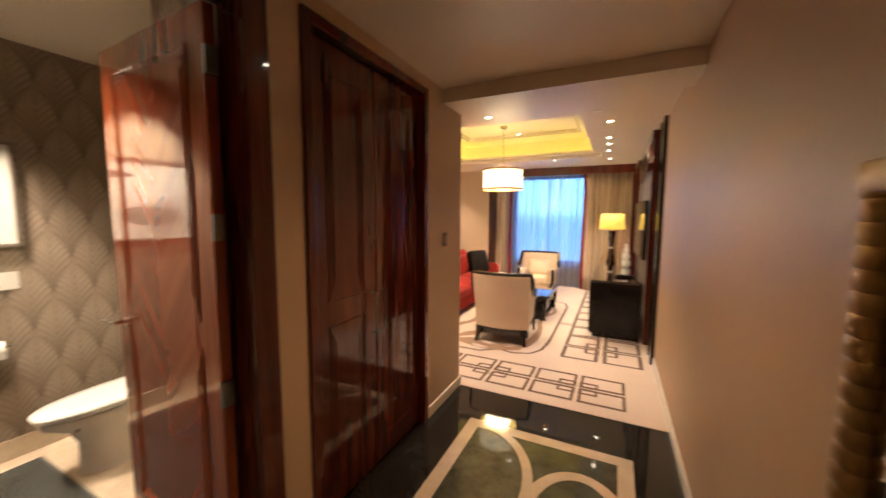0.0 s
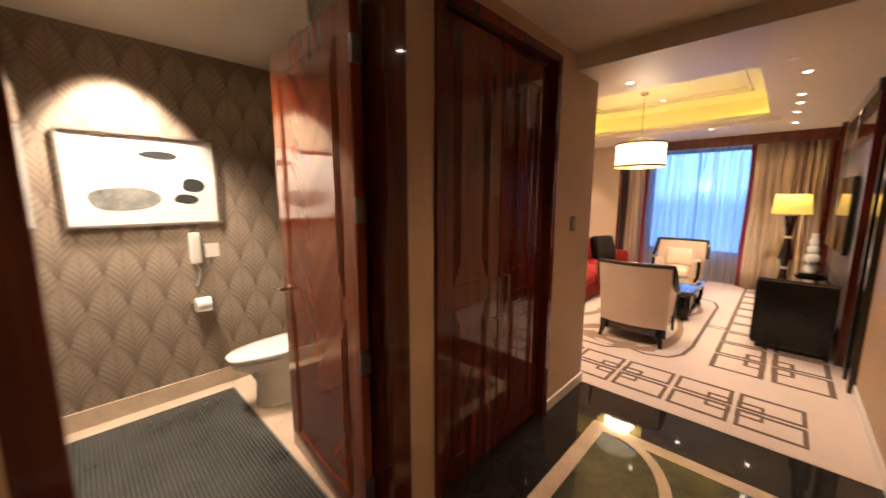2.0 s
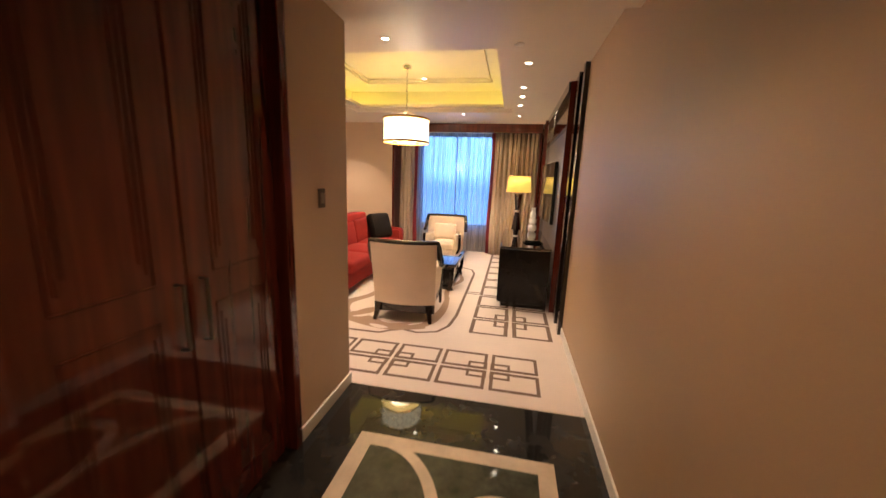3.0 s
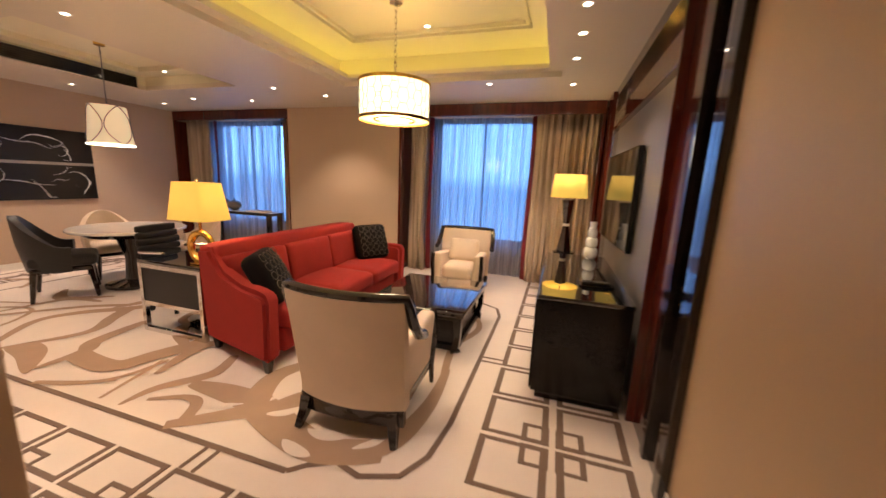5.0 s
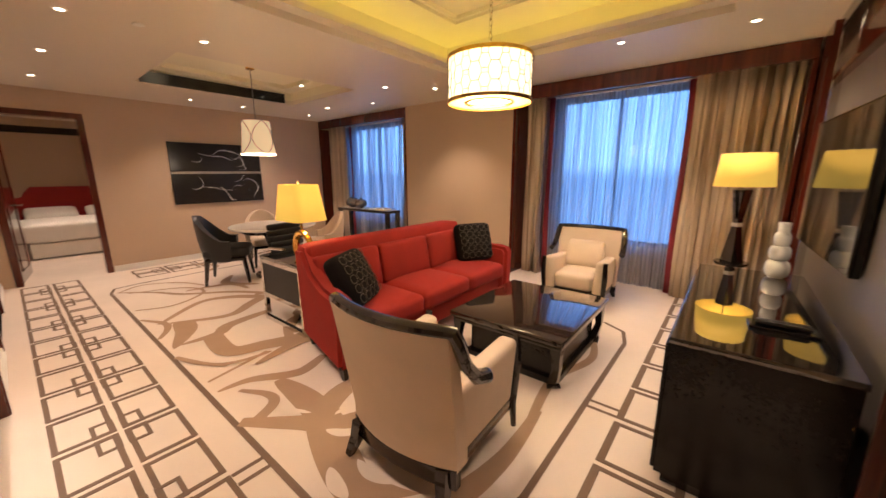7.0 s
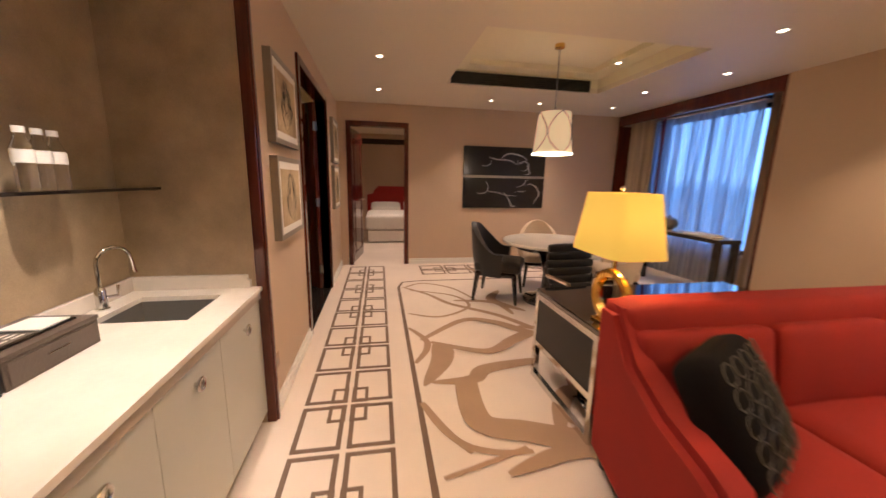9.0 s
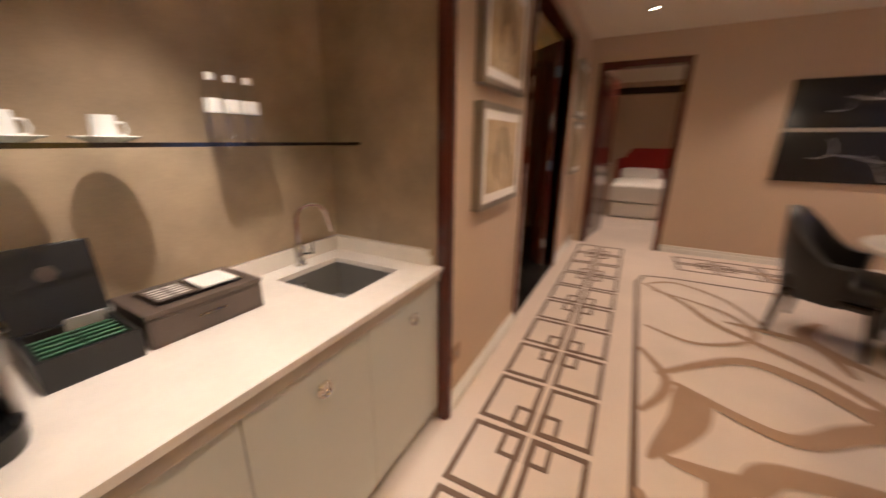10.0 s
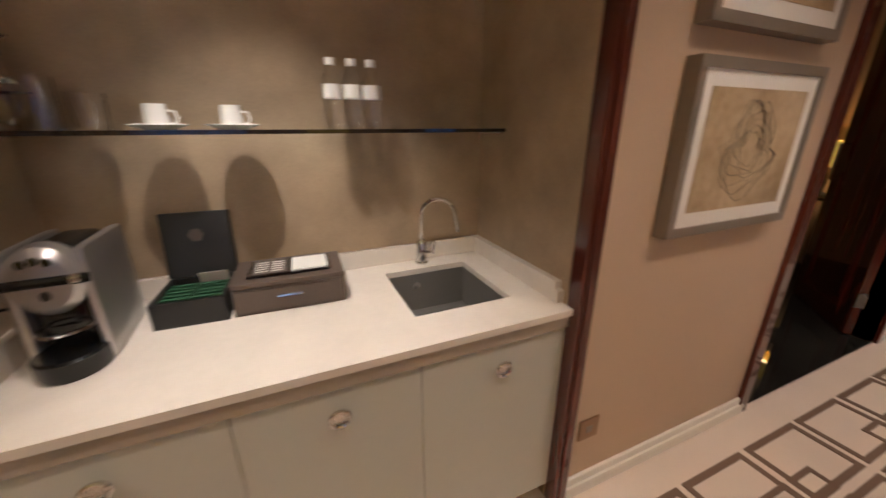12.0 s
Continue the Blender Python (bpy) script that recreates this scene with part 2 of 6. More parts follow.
stripes(M["drape"], 17.0, (0.40, 0.30, 0.21), (0.68, 0.55, 0.41), M["drape"].node_tree.nodes["Principled BSDF"].inputs["Base Color"])
M["wine"] = material("wine_red_trim", (0.27, 0.025, 0.035), 0.6, var=0.1, bump=0.1)
M["linen"] = material("white_linen", (0.80, 0.75, 0.68), 0.8, var=0.03, scale=5, bump=0.15)
M["pewter"] = material("pewter_glaze", (0.22, 0.20, 0.185), 0.22, 0.6, var=0.15, bump=0.05)
M["wallpaper"] = leaf_wallpaper("leaf_wallpaper")
M["mosaic"] = material("dark_mosaic", (0.028, 0.032, 0.030), 0.22, var=0.5, scale=3, fine=40, bump=0, second=(0.07, 0.075, 0.068))
M["grout"] = material("grey_grout", (0.12, 0.12, 0.105), 0.7, bump=0.1)
M["mirror"] = material("smoked_mirror", (0.35, 0.33, 0.32), 0.03, 1.0, var=0.02, bump=0)
M["screen"] = material("dark_screen", (0.012, 0.012, 0.013), 0.05, var=0.1, bump=0, spec=0.8)
M["tan"] = material("sepia_paper", (0.42, 0.27, 0.12), 0.7, var=0.35, scale=3.5, fine=30, bump=0.05, second=(0.66, 0.52, 0.33))
M["ink"] = material("dark_ink", (0.03, 0.03, 0.028), 0.6, var=0.2, bump=0)
M["wash"] = material("grey_green_wash", (0.13, 0.14, 0.12), 0.7, var=0.5, scale=9, bump=0, second=(0.36, 0.36, 0.32))
M["smoke"] = material("pale_smoke", (0.55, 0.53, 0.50), 0.5, var=0.3, scale=12, bump=0)
M["photo"] = material("black_photo_print", (0.012, 0.011, 0.011), 0.18, var=0.3, bump=0)
M["greyframe"] = material("silver_grey_frame", (0.27, 0.23, 0.185), 0.35, 0.3, var=0.06, bump=0.03)
M["clear"] = glass("clear_glass")
M["shelfglass"] = glass("green_edged_glass", (0.75, 0.86, 0.80))
M["sheer"] = sheer_cloth("sheer_voile", (0.58, 0.61, 0.68), 0.34)
stripes(M["sheer"], 42.0, (0.22, 0.22, 0.22), (0.56, 0.56, 0.56), M["sheer"].node_tree.nodes["weave"].inputs[0])
M["bulb"] = glow("downlight_lens", (1.0, 0.86, 0.62), 22.0)
M["shade"] = glow("lit_linen_shade", (0.88, 0.58, 0.10), 0.60)
M["drum"] = glow("lit_drum_shade", (1.0, 0.83, 0.50), 1.9)
M["drumlow"] = glow("lit_drum_diffuser", (1.0, 0.76, 0.26), 1.25)
M["ivory"] = glow("softly_lit_ivory_shade", (0.95, 0.74, 0.46), 0.42)
M["strip"] = glow("cove_strip_light", (1.0, 0.80, 0.16), 4.0)
M["inside"] = glow("lamp_inner_glow", (1.0, 0.90, 0.62), 4.0)


# ---- mesh helpers ----
def box(x0, x1, y0, y1, z0, z1, bev=0.0, seg=2, bm=None):
    b = bmesh.new()
    bmesh.ops.create_cube(b, size=1)
    bmesh.ops.scale(b, verts=b.verts, vec=(abs(x1 - x0), abs(y1 - y0), abs(z1 - z0)))
    bmesh.ops.translate(b, verts=b.verts, vec=((x0 + x1) / 2, (y0 + y1) / 2, (z0 + z1) / 2))
    if bev:
        bmesh.ops.bevel(b, geom=b.edges[:], offset=bev, segments=seg, affect="EDGES", profile=0.5)
    return join(bm, b)


def join(bm, other):
    if bm is None:
        return other
    tmp = bpy.data.meshes.new("tmp")
    other.to_mesh(tmp)
    bm.from_mesh(tmp)
    bpy.data.meshes.remove(tmp)
    other.free()
    return bm


def moved(bm, m):
    bm.transform(m)
    return bm


def lathe(profile, n=24, bm=None, flat=0.0):
    """Turned about z; profile rows are radius and height. flat: radial flutes."""
    b = bmesh.new()
    rings = []
    for r, z in profile:
        rings.append([b.verts.new((r * math.cos(2 * math.pi * i / n), r * math.sin(2 * math.pi * i / n), z)) for i in range(n)])
    for a, c in zip(rings, rings[1:]):
        for i in range(n):
            j = (i + 1) % n
            b.faces.new((a[i], a[j], c[j], c[i]))
    for ring, flip in ((rings[0], True), (rings[-1], False)):
        if (profile[0][0] if flip else profile[-1][0]) > 1e-5:
            b.faces.new(ring[::-1] if flip else ring)
    bmesh.ops.remove_doubles(b, verts=b.verts, dist=1e-6)
    return join(bm, b)


def open_lathe(profile, n=40):
    q = lathe(profile, n)
    bmesh.ops.delete(q, geom=[f for f in q.faces if len(f.verts) > 4], context="FACES_ONLY")
    return q


def tube(points, r, n=8, bm=None, closed=False, flat=1.0):
    """A round bar along points; r a number or one per point."""
    b = bmesh.new()
    pts = [Vector(p) for p in points]
    k = len(pts)
    rs = r if isinstance(r, (list, tuple)) else [r] * k
    rings = []
    side = None
    for i, p in enumerate(pts):
        d = (pts[(i + 1) % k] - pts[i - 1]) if closed else (pts[min(i + 1, k - 1)] - pts[max(i - 1, 0)])
        d.normalize()
        if side is None:
            side = d.orthogonal().normalized()
        side = (side - d * side.dot(d)).normalized()
        up = d.cross(side)
        rings.append([b.verts.new(p + rs[i] * (math.cos(2 * math.pi * j / n) * side + flat * math.sin(2 * math.pi * j / n) * up)) for j in range(n)])
    for i in range(k if closed else k - 1):
        a, c = rings[i], rings[(i + 1) % k]
        for j in range(n):
            q = (j + 1) % n
            b.faces.new((a[j], a[q], c[q], c[j]))
    if not closed:
        b.faces.new(rings[0][::-1]), b.faces.new(rings[-1])
    return join(bm, b)


def pad(w, d, h, soft=0.35, n=14, bm=None, centre=(0, 0, 0), crown=0.0):
    """An upholstered cushion: a rounded, crowned block about centre."""
    b = bmesh.new()
    bmesh.ops.create_cube(b, size=2)
    bmesh.ops.subdivide_edges(b, edges=b.edges[:], cuts=n - 1, use_grid_fill=True)
    rad = min(w, d, h) * soft
    half = Vector((w / 2, d / 2, h / 2))
    for v in b.verts:
        p = Vector((v.co.x * half.x, v.co.y * half.y, v.co.z * half.z))
        core = Vector([max(-(half[i] - rad), min(half[i] - rad, p[i])) for i in range(3)])
        o = p - core
        if o.length > 1e-9:
            p = core + o.normalized() * min(rad, o.length) if o.length > rad else p
        if crown:
            f = max(0, 1 - (2 * p.x / w) ** 2) * max(0, 1 - (2 * p.y / d) ** 2)
            p.z += crown * f * (1 if p.z > 0 else -0.3)
        v.co = p + Vector(centre)
    return join(bm, b)


def extrude_outline(points, thick, bm=None):
    """A flat outline in x and z, given thickness along y."""
    b = bmesh.new()
    lo = [b.verts.new((x, 0, z)) for x, z in points]
    hi = [b.verts.new((x, thick, z)) for x, z in points]
    k = len(points)
    b.faces.new(lo), b.faces.new(hi[::-1])
    for i in range(k):
        j = (i + 1) % k
        b.faces.new((lo[j], lo[i], hi[i], hi[j]))
    bmesh.ops.recalc_face_normals(b, faces=b.faces)
    return join(bm, b)


def part(name, bm, mat, parent=None, label="", smooth=35):
    me = bpy.data.meshes.new(name)
    bmesh.ops.recalc_face_normals(bm, faces=bm.faces)
    if smooth:
        area = {f: f.calc_area() for f in bm.faces}
        for f in bm.faces:
            f.smooth = True
        for e_ in bm.edges:
            if len(e_.link_faces) != 2:
                continue
            turn = e_.calc_face_angle(0.0)
            a, c = (area[f] for f in e_.link_faces)
            crease = turn > radians(18) and max(a, c) > 8 * min(a, c)
            e_.smooth = turn < radians(smooth) and not crease
    bm.to_mesh(me)
    bm.free()
    me.materials.append(M[mat] if isinstance(mat, str) else mat)
    ob = new(name, me)
    if parent is not None:
        ob.parent = parent
    if label:
        ob["label"] = label
    return ob


def thing(name, at, label, category, turn=0.0, group=""):
    ob = new(name)
    ob.empty_display_size = 0.1
    ob.matrix_world = pose(*at, 0, 0, turn)
    return tagged(ob, label, category, group)


def struct(name, bm, mat, label="", category=""):
    return tagged(part(name, bm, mat), label, category or name.split("_")[0], kind="structure")


def shared(name, me, parent, m):
    ob = new(name, me)
    ob.parent = parent
    ob.matrix_basis = m
    return ob

# ---- structure ----
C, HC, RW, WW, NW = 2.565, 2.53, 1.672, -6.075, 4.785
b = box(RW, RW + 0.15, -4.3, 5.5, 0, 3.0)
struct("wall_east", b, "hallwall", "beige vinyl-covered wall along the hallway, orange lamplight put into its colour", "wall")
b = box(-0.12, 0, -0.63, 0, 0, HC)
box(-0.12, 0, -1.76, -0.63, 2.445, HC, bm=b)
box(-0.12, 0, -1.93, -1.76, 0, HC, bm=b)
box(-0.12, 0, -3.01, -1.93, 2.40, HC, bm=b)
box(-0.12, 0, -4.3, -3.01, 0, HC, bm=b)
struct("wall_hall", b, "wall", "warm beige hallway wall with closet and toilet openings", "wall")
struct("wall_entry", box(-0.12, RW, -4.45, -4.3, 0, HC), "wall", "plain beige wall closing the hallway", "wall")
b = box(-0.745, -0.12, -0.12, 0, 0, C + 0.2)
box(-2.16, -0.745, -0.12, 0, 2.36, C + 0.2, bm=b)
box(-3.37, -2.16, -0.12, 0, 0, C + 0.2, bm=b)
box(-4.80, -3.37, -0.12, 0, 2.36, C + 0.2, bm=b)
box(WW, -4.80, -0.12, 0, 0, C + 0.2, bm=b)
struct("wall_south", b, "wall", "pinkish beige wall around the pantry niche", "wall")
b = box(WW - 0.14, WW, -0.12, 0.13, 0, C + 0.2)
box(WW - 0.14, WW, 0.13, 1.10, 2.29, C + 0.2, bm=b)
box(WW - 0.14, WW, 1.10, 5.5, 0, C + 0.2, bm=b)
struct("wall_west", b, "wall", "warm beige wall with the bedroom doorway", "wall")
b = box(-3.40, -1.34, NW, 5.45, 0, C + 0.2)
struct("wall_pier", b, "wall", "warm beige pier between the two windows", "wall")
b = box(-1.34, RW, 5.40, 5.55, 0, 0.50)
box(-1.34, RW, 5.40, 5.55, 2.45, C + 0.2, bm=b)
box(-1.34, -0.92, 5.40, 5.55, 0.5, 2.45, bm=b)
box(0.66, RW, 5.40, 5.55, 0.5, 2.45, bm=b)
box(WW, -3.40, 5.40, 5.55, 0, 0.50, bm=b)
box(WW, -3.40, 5.40, 5.55, 2.45, C + 0.2, bm=b)
box(WW, -5.72, 5.40, 5.55, 0.5, 2.45, bm=b)
box(-4.0, -3.40, 5.40, 5.55, 0.5, 2.45, bm=b)
struct("wall_north", b, "wall", "outer wall with window openings behind curtains", "wall")

# ceiling with two raised coffers
SX0, SX1, SY0, SY1 = -1.58, 0.98, 0.95, 3.70
DX0, DX1, DY0, DY1 = -4.70, -3.03, 1.45, 3.46


def sheet_with_holes(xs, ys, z0, z1, holes):
    bm = None
    for i in range(len(xs) - 1):
        for j in range(len(ys) - 1):
            cx, cy = (xs[i] + xs[i + 1]) / 2, (ys[j] + ys[j + 1]) / 2
            if any(a < cx < b_ and c < cy < d for a, b_, c, d in holes):
                continue
            bm = box(xs[i], xs[i + 1], ys[j], ys[j + 1], z0, z1, bm=bm)
    return bm


def ring(x0, x1, y0, y1, w, z0, z1, bm=None):
    """A rectangular band of width w outside the rectangle."""
    bm = box(x0 - w, x0, y0 - w, y1 + w, z0, z1, bm=bm)
    bm = box(x1, x1 + w, y0 - w, y1 + w, z0, z1, bm=bm)
    bm = box(x0, x1, y0 - w, y0, z0, z1, bm=bm)
    return box(x0, x1, y1, y1 + w, z0, z1, bm=bm)


b = sheet_with_holes([WW - 0.1, DX0, DX1, SX0, SX1, RW + 0.05], [0, SY0, DY0, DY1, SY1, 5.5], C, C + 0.06, [(SX0, SX1, SY0, SY1), (DX0, DX1, DY0, DY1)])
ring(SX0 + 0.12, SX1 - 0.12, SY0 + 0.12, SY1 - 0.12, 0.14, C + 0.055, C + 0.10, bm=b)
struct("ceiling", b, "ceiling", "cream painted ceiling with recessed coffers", "ceiling")
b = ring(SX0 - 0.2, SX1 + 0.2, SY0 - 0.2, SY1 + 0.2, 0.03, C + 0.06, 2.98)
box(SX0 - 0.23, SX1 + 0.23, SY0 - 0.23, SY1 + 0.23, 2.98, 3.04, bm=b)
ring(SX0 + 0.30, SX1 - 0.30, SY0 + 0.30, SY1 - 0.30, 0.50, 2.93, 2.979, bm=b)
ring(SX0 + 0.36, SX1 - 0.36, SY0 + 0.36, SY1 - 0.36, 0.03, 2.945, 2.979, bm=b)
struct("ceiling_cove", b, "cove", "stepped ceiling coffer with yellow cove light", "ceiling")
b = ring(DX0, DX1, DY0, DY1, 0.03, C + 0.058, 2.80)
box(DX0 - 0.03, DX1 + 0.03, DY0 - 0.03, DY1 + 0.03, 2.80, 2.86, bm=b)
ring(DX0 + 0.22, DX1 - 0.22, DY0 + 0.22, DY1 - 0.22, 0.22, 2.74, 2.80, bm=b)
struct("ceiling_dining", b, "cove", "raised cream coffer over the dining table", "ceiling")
b = box(-0.12, RW, -4.3, -0.37, HC, HC + 0.08)
box(-0.0, RW, -0.37, 0.0, 2.425, C + 0.2, bm=b)
struct("ceiling_hall", b, "ceiling", "cream hallway ceiling with a dropped beam", "ceiling")
strip = tagged(new("cove_light"), "hidden warm yellow strip light in ceiling cove", "light")
part("strip", ring(SX0 - 0.10, SX1 + 0.10, SY0 - 0.10, SY1 + 0.10, 0.03, C + 0.062, C + 0.09), "strip", strip, smooth=0)
vent = tagged(new("air_vent"), "long black linear air conditioning grille in coffer", "vent")
part("backing", box(DX0 + 0.004, DX0 + 0.012, DY0 + 0.05, DY1 - 0.12, C + 0.01, C + 0.15), "blackplastic", vent)
for k in range(6):
    part("slat", box(DX0 + 0.012, DX0 + 0.03, DY0 + 0.05, DY1 - 0.12, C + 0.018 + k * 0.023, C + 0.024 + k * 0.023), "ebony", vent)

# skirting
b = box(RW - 0.014, RW, -4.3, 1.30, 0, 0.085, 0.004)
box(0, 0.014, -0.62, 0.014, 0, 0.085, 0.004, bm=b)
box(0, 0.014, -1.90, -1.77, 0, 0.085, 0.004, bm=b)
box(-0.70, 0.014, 0, 0.014, 0, 0.085, 0.004, bm=b)
for x0, x1 in ((-3.33, -2.215), (WW, -4.84)):
    box(x0, x1, 0, 0.014, 0, 0.095, 0.004, bm=b)
    box(x0, x1, 0, 0.022, 0, 0.06, 0.004, bm=b)
box(WW, WW + 0.014, 1.11, NW, 0, 0.095, 0.004, bm=b)
box(WW, WW + 0.022, 1.11, NW, 0, 0.06, 0.004, bm=b)
box(-3.40, -1.34, NW - 0.014, NW, 0, 0.095, 0.004, bm=b)
struct("baseboard", b, "white", "cream painted moulded skirting board", "baseboard")

# floors
struct("floor_hall", box(-0.2, RW, -4.3, 0.0, -0.05, 0), "marble", "polished black marble hallway floor", "floor")
struct("floor", box(WW - 0.14, RW, 0.0, 5.5, -0.05, 0.004), "carpet", "cream patterned wall-to-wall carpet", "floor")
inlay = tagged(new("floor_inlay"), "cream and green marble inlay set in black floor", "floor", kind="structure")
IX0, IX1, IY1, IY0 = 0.30, 1.41, -0.46, -2.9
b = box(IX0, IX1, IY1 - 0.09, IY1, -0.01, 0.003)
for x in (IX0, IX1 - 0.09):
    box(x, x + 0.09, IY0, IY1 - 0.09, -0.01, 0.003, bm=b)
box(IX0, IX1, IY0 - 0.09, IY0, -0.01, 0.003, bm=b)
part("border", b, "inlay", inlay, "cream marble border band")
part("field", box(IX0 + 0.09, IX1 - 0.09, IY0, IY1 - 0.09, -0.01, 0.002), "green", inlay, "dark green marble field")


def flat_ribbon(pts, widths, z, bm=None):
    b_ = bmesh.new()
    pts = [Vector((x, y, 0)) for x, y in pts]
    prev = None
    for i, p in enumerate(pts):
        d = (pts[min(i + 1, len(pts) - 1)] - pts[max(i - 1, 0)]).normalized()
        s = Vector((-d.y, d.x, 0)) * widths[i] / 2
        cur = (b_.verts.new((p.x + s.x, p.y + s.y, z)), b_.verts.new((p.x - s.x, p.y - s.y, z)))
        if prev:
            b_.faces.new((prev[0], prev[1], cur[1], cur[0]))
        prev = cur
    return join(bm, b_)


def arc(cx, cy, rx, ry, a0, a1, n=28):
    return [(cx + rx * math.cos(radians(a0 + (a1 - a0) * i / n)), cy + ry * math.sin(radians(a0 + (a1 - a0) * i / n))) for i in range(n + 1)]


b = None
mx, my = (IX0 + IX1) / 2, IY1 - 0.09
for k in range(3):
    yc = my - 0.62 - k * 0.80
    b = flat_ribbon(arc(mx + 0.27, yc, 0.26, 0.40, 0, 360, 40), [0.07] * 41, 0.006, b)
    b = flat_ribbon(arc(mx - 0.42, yc + 0.10, 0.42, 0.55, -80, 85), [0.06] * 29, 0.0075, b)
part("scroll", b, "inlay", inlay, "cream marble curved bands", smooth=0)

# woven carpet pattern, laid in the pile
pattern = tagged(new("carpet_pattern"), "brown interlocking squares and tan floral vines woven in carpet", "carpet", kind="structure")


def rect_line(bm, x0, x1, y0, y1, w, z):
    bm = box(x0, x1, y0, y0 + w, 0, z, bm=bm)
    bm = box(x0, x1, y1 - w, y1, 0, z, bm=bm)
    bm = box(x0, x0 + w, y0 + w, y1 - w, 0, z, bm=bm)
    return box(x1 - w, x1, y0 + w, y1 - w, 0, z, bm=bm)


def border_cell(cx, cy, turn):
    """Four squares and two small interlocked ones, one repeat 0.84 by 0.56."""
    b_ = None
    w = 0.026
    for sx in (-1, 1):
        for sy in (-1, 1):
            x0, x1 = sorted((sx * 0.018, sx * 0.392))
            y0, y1 = sorted((sy * 0.016, sy * 0.272))
            b_ = rect_line(b_, x0, x1, y0, y1, w, 0.0065)
    for sx in (-1, 1):
        for sy in (-1, 1):
            b_ = rect_line(b_, sx * 0.092 - 0.079, sx * 0.092 + 0.079, sy * 0.064 - 0.052, sy * 0.064 + 0.052, 0.021, 0.0072 + 0.0003 * (sx + sy))
    return moved(b_, pose(cx, cy, 0.001, 0, 0, turn))


b = None
for k in range(12):
    b = join(b, border_cell(-5.525 + k * 0.815, 0.425, 0)) if k else border_cell(-5.525, 0.425, 0)
    if -5.525 + k * 0.815 > 0.6:
        break
part("south_border", b, "line", pattern, smooth=0)
b = None
for k in range(5):
    b = join(b, border_cell(1.16, 1.50 + k * 0.815, 90)) if k else border_cell(1.16, 1.50, 90)
moved(b, Matrix.Translation((1.16, 0, 0)) @ Matrix.Diagonal((1.5, 1, 1, 1)) @ Matrix.Translation((-1.16, 0, 0)))
part("east_border", b, "line", pattern, smooth=0)
b = None
for k in range(4):
    b = join(b, border_cell(-5.62, 1.65 + k * 0.815, 90)) if k else border_cell(-5.62, 1.65, 90)
part("west_border", b, "line", pattern, smooth=0)
b = flat_ribbon([(-0.10, 0.865), (-4.72, 0.865), (-4.95, 0.93), (-5.0, 1.2), (-5.0, 4.4)], [0.035] * 5, 0.0078)
flat_ribbon([(-0.10, 0.865), (-0.03, 0.93), (0.1, 1.0), (0.25, 0.96), (0.44, 1.03), (0.53, 1.2), (0.565, 1.5), (0.565, 3.4), (0.50, 3.64), (0.3, 3.76)], [0.035] * 10, 0.0082, b)
for y in (2.34, 2.41):
    flat_ribbon([(0.565, y), (0.79, y)], [0.026] * 2, 0.0075, b)
for x in (-0.52, -0.60):
    flat_ribbon([(x, 0.865), (x, 0.70)], [0.026] * 2, 0.0075, b)
part("border_line", b, "line", pattern, smooth=0)


def vine(bm, pts, w0, w1, w2, z):
    """A leaf-like band through a few points, with a swell in the middle."""
    n = 26
    out, ws = [], []
    k = len(pts) - 1
    for i in range(n + 1):
        t = i / n * k
        s = min(int(t), k - 1)
        f = t - s
        p0, p1, p2, p3 = (Vector(pts[max(0, min(k, s + o))]) for o in (-1, 0, 1, 2))
        p = 0.5 * (2 * p1 + (p2 - p0) * f + (2 * p0 - 5 * p1 + 4 * p2 - p3) * f * f + (3 * p1 - p0 - 3 * p2 + p3) * f ** 3)
        out.append((p.x, p.y))
        u = i / n
        ws.append(w0 * (1 - u) ** 2 + 2 * w1 * u * (1 - u) + w2 * u * u)
    return flat_ribbon(out, ws, z, bm)


b = None
zz = 0.0085
# near field, round the armchair
for pts, w0, w1, w2 in (
        ([(-0.98, 0.89), (-0.84, 1.0), (-0.62, 1.17), (-0.45, 1.25)], 0.12, 0.16, 0.34),
        ([(-1.42, 0.92), (-1.4, 1.12), (-1.25, 1.33), (-1.22, 1.45), (-1.3, 1.66)], 0.03, 0.26, 0.10),
        ([(-1.24, 1.25), (-0.95, 1.26), (-0.62, 1.24)], 0.10, 0.34, 0.30),
        ([(-0.66, 1.2), (-0.78, 1.55), (-0.6, 1.95), (-0.65, 2.4)], 0.30, 0.22, 0.04),
        ([(-0.5, 1.2), (-0.4, 1.42), (-0.1, 1.62), (0.2, 2.0)], 0.30, 0.2, 0.10),
        ([(-0.62, 1.22), (-0.3, 1.1), (-0.02, 1.04), (0.3, 1.12)], 0.34, 0.42, 0.16),
        ([(0.0, 1.05), (0.28, 1.2), (0.38, 1.6), (0.36, 2.1)], 0.3, 0.2, 0.08)):
    b = vine(b, pts, w0 * 0.62, w1 * 0.62, w2 * 0.62, zz)
    zz += 0.0002
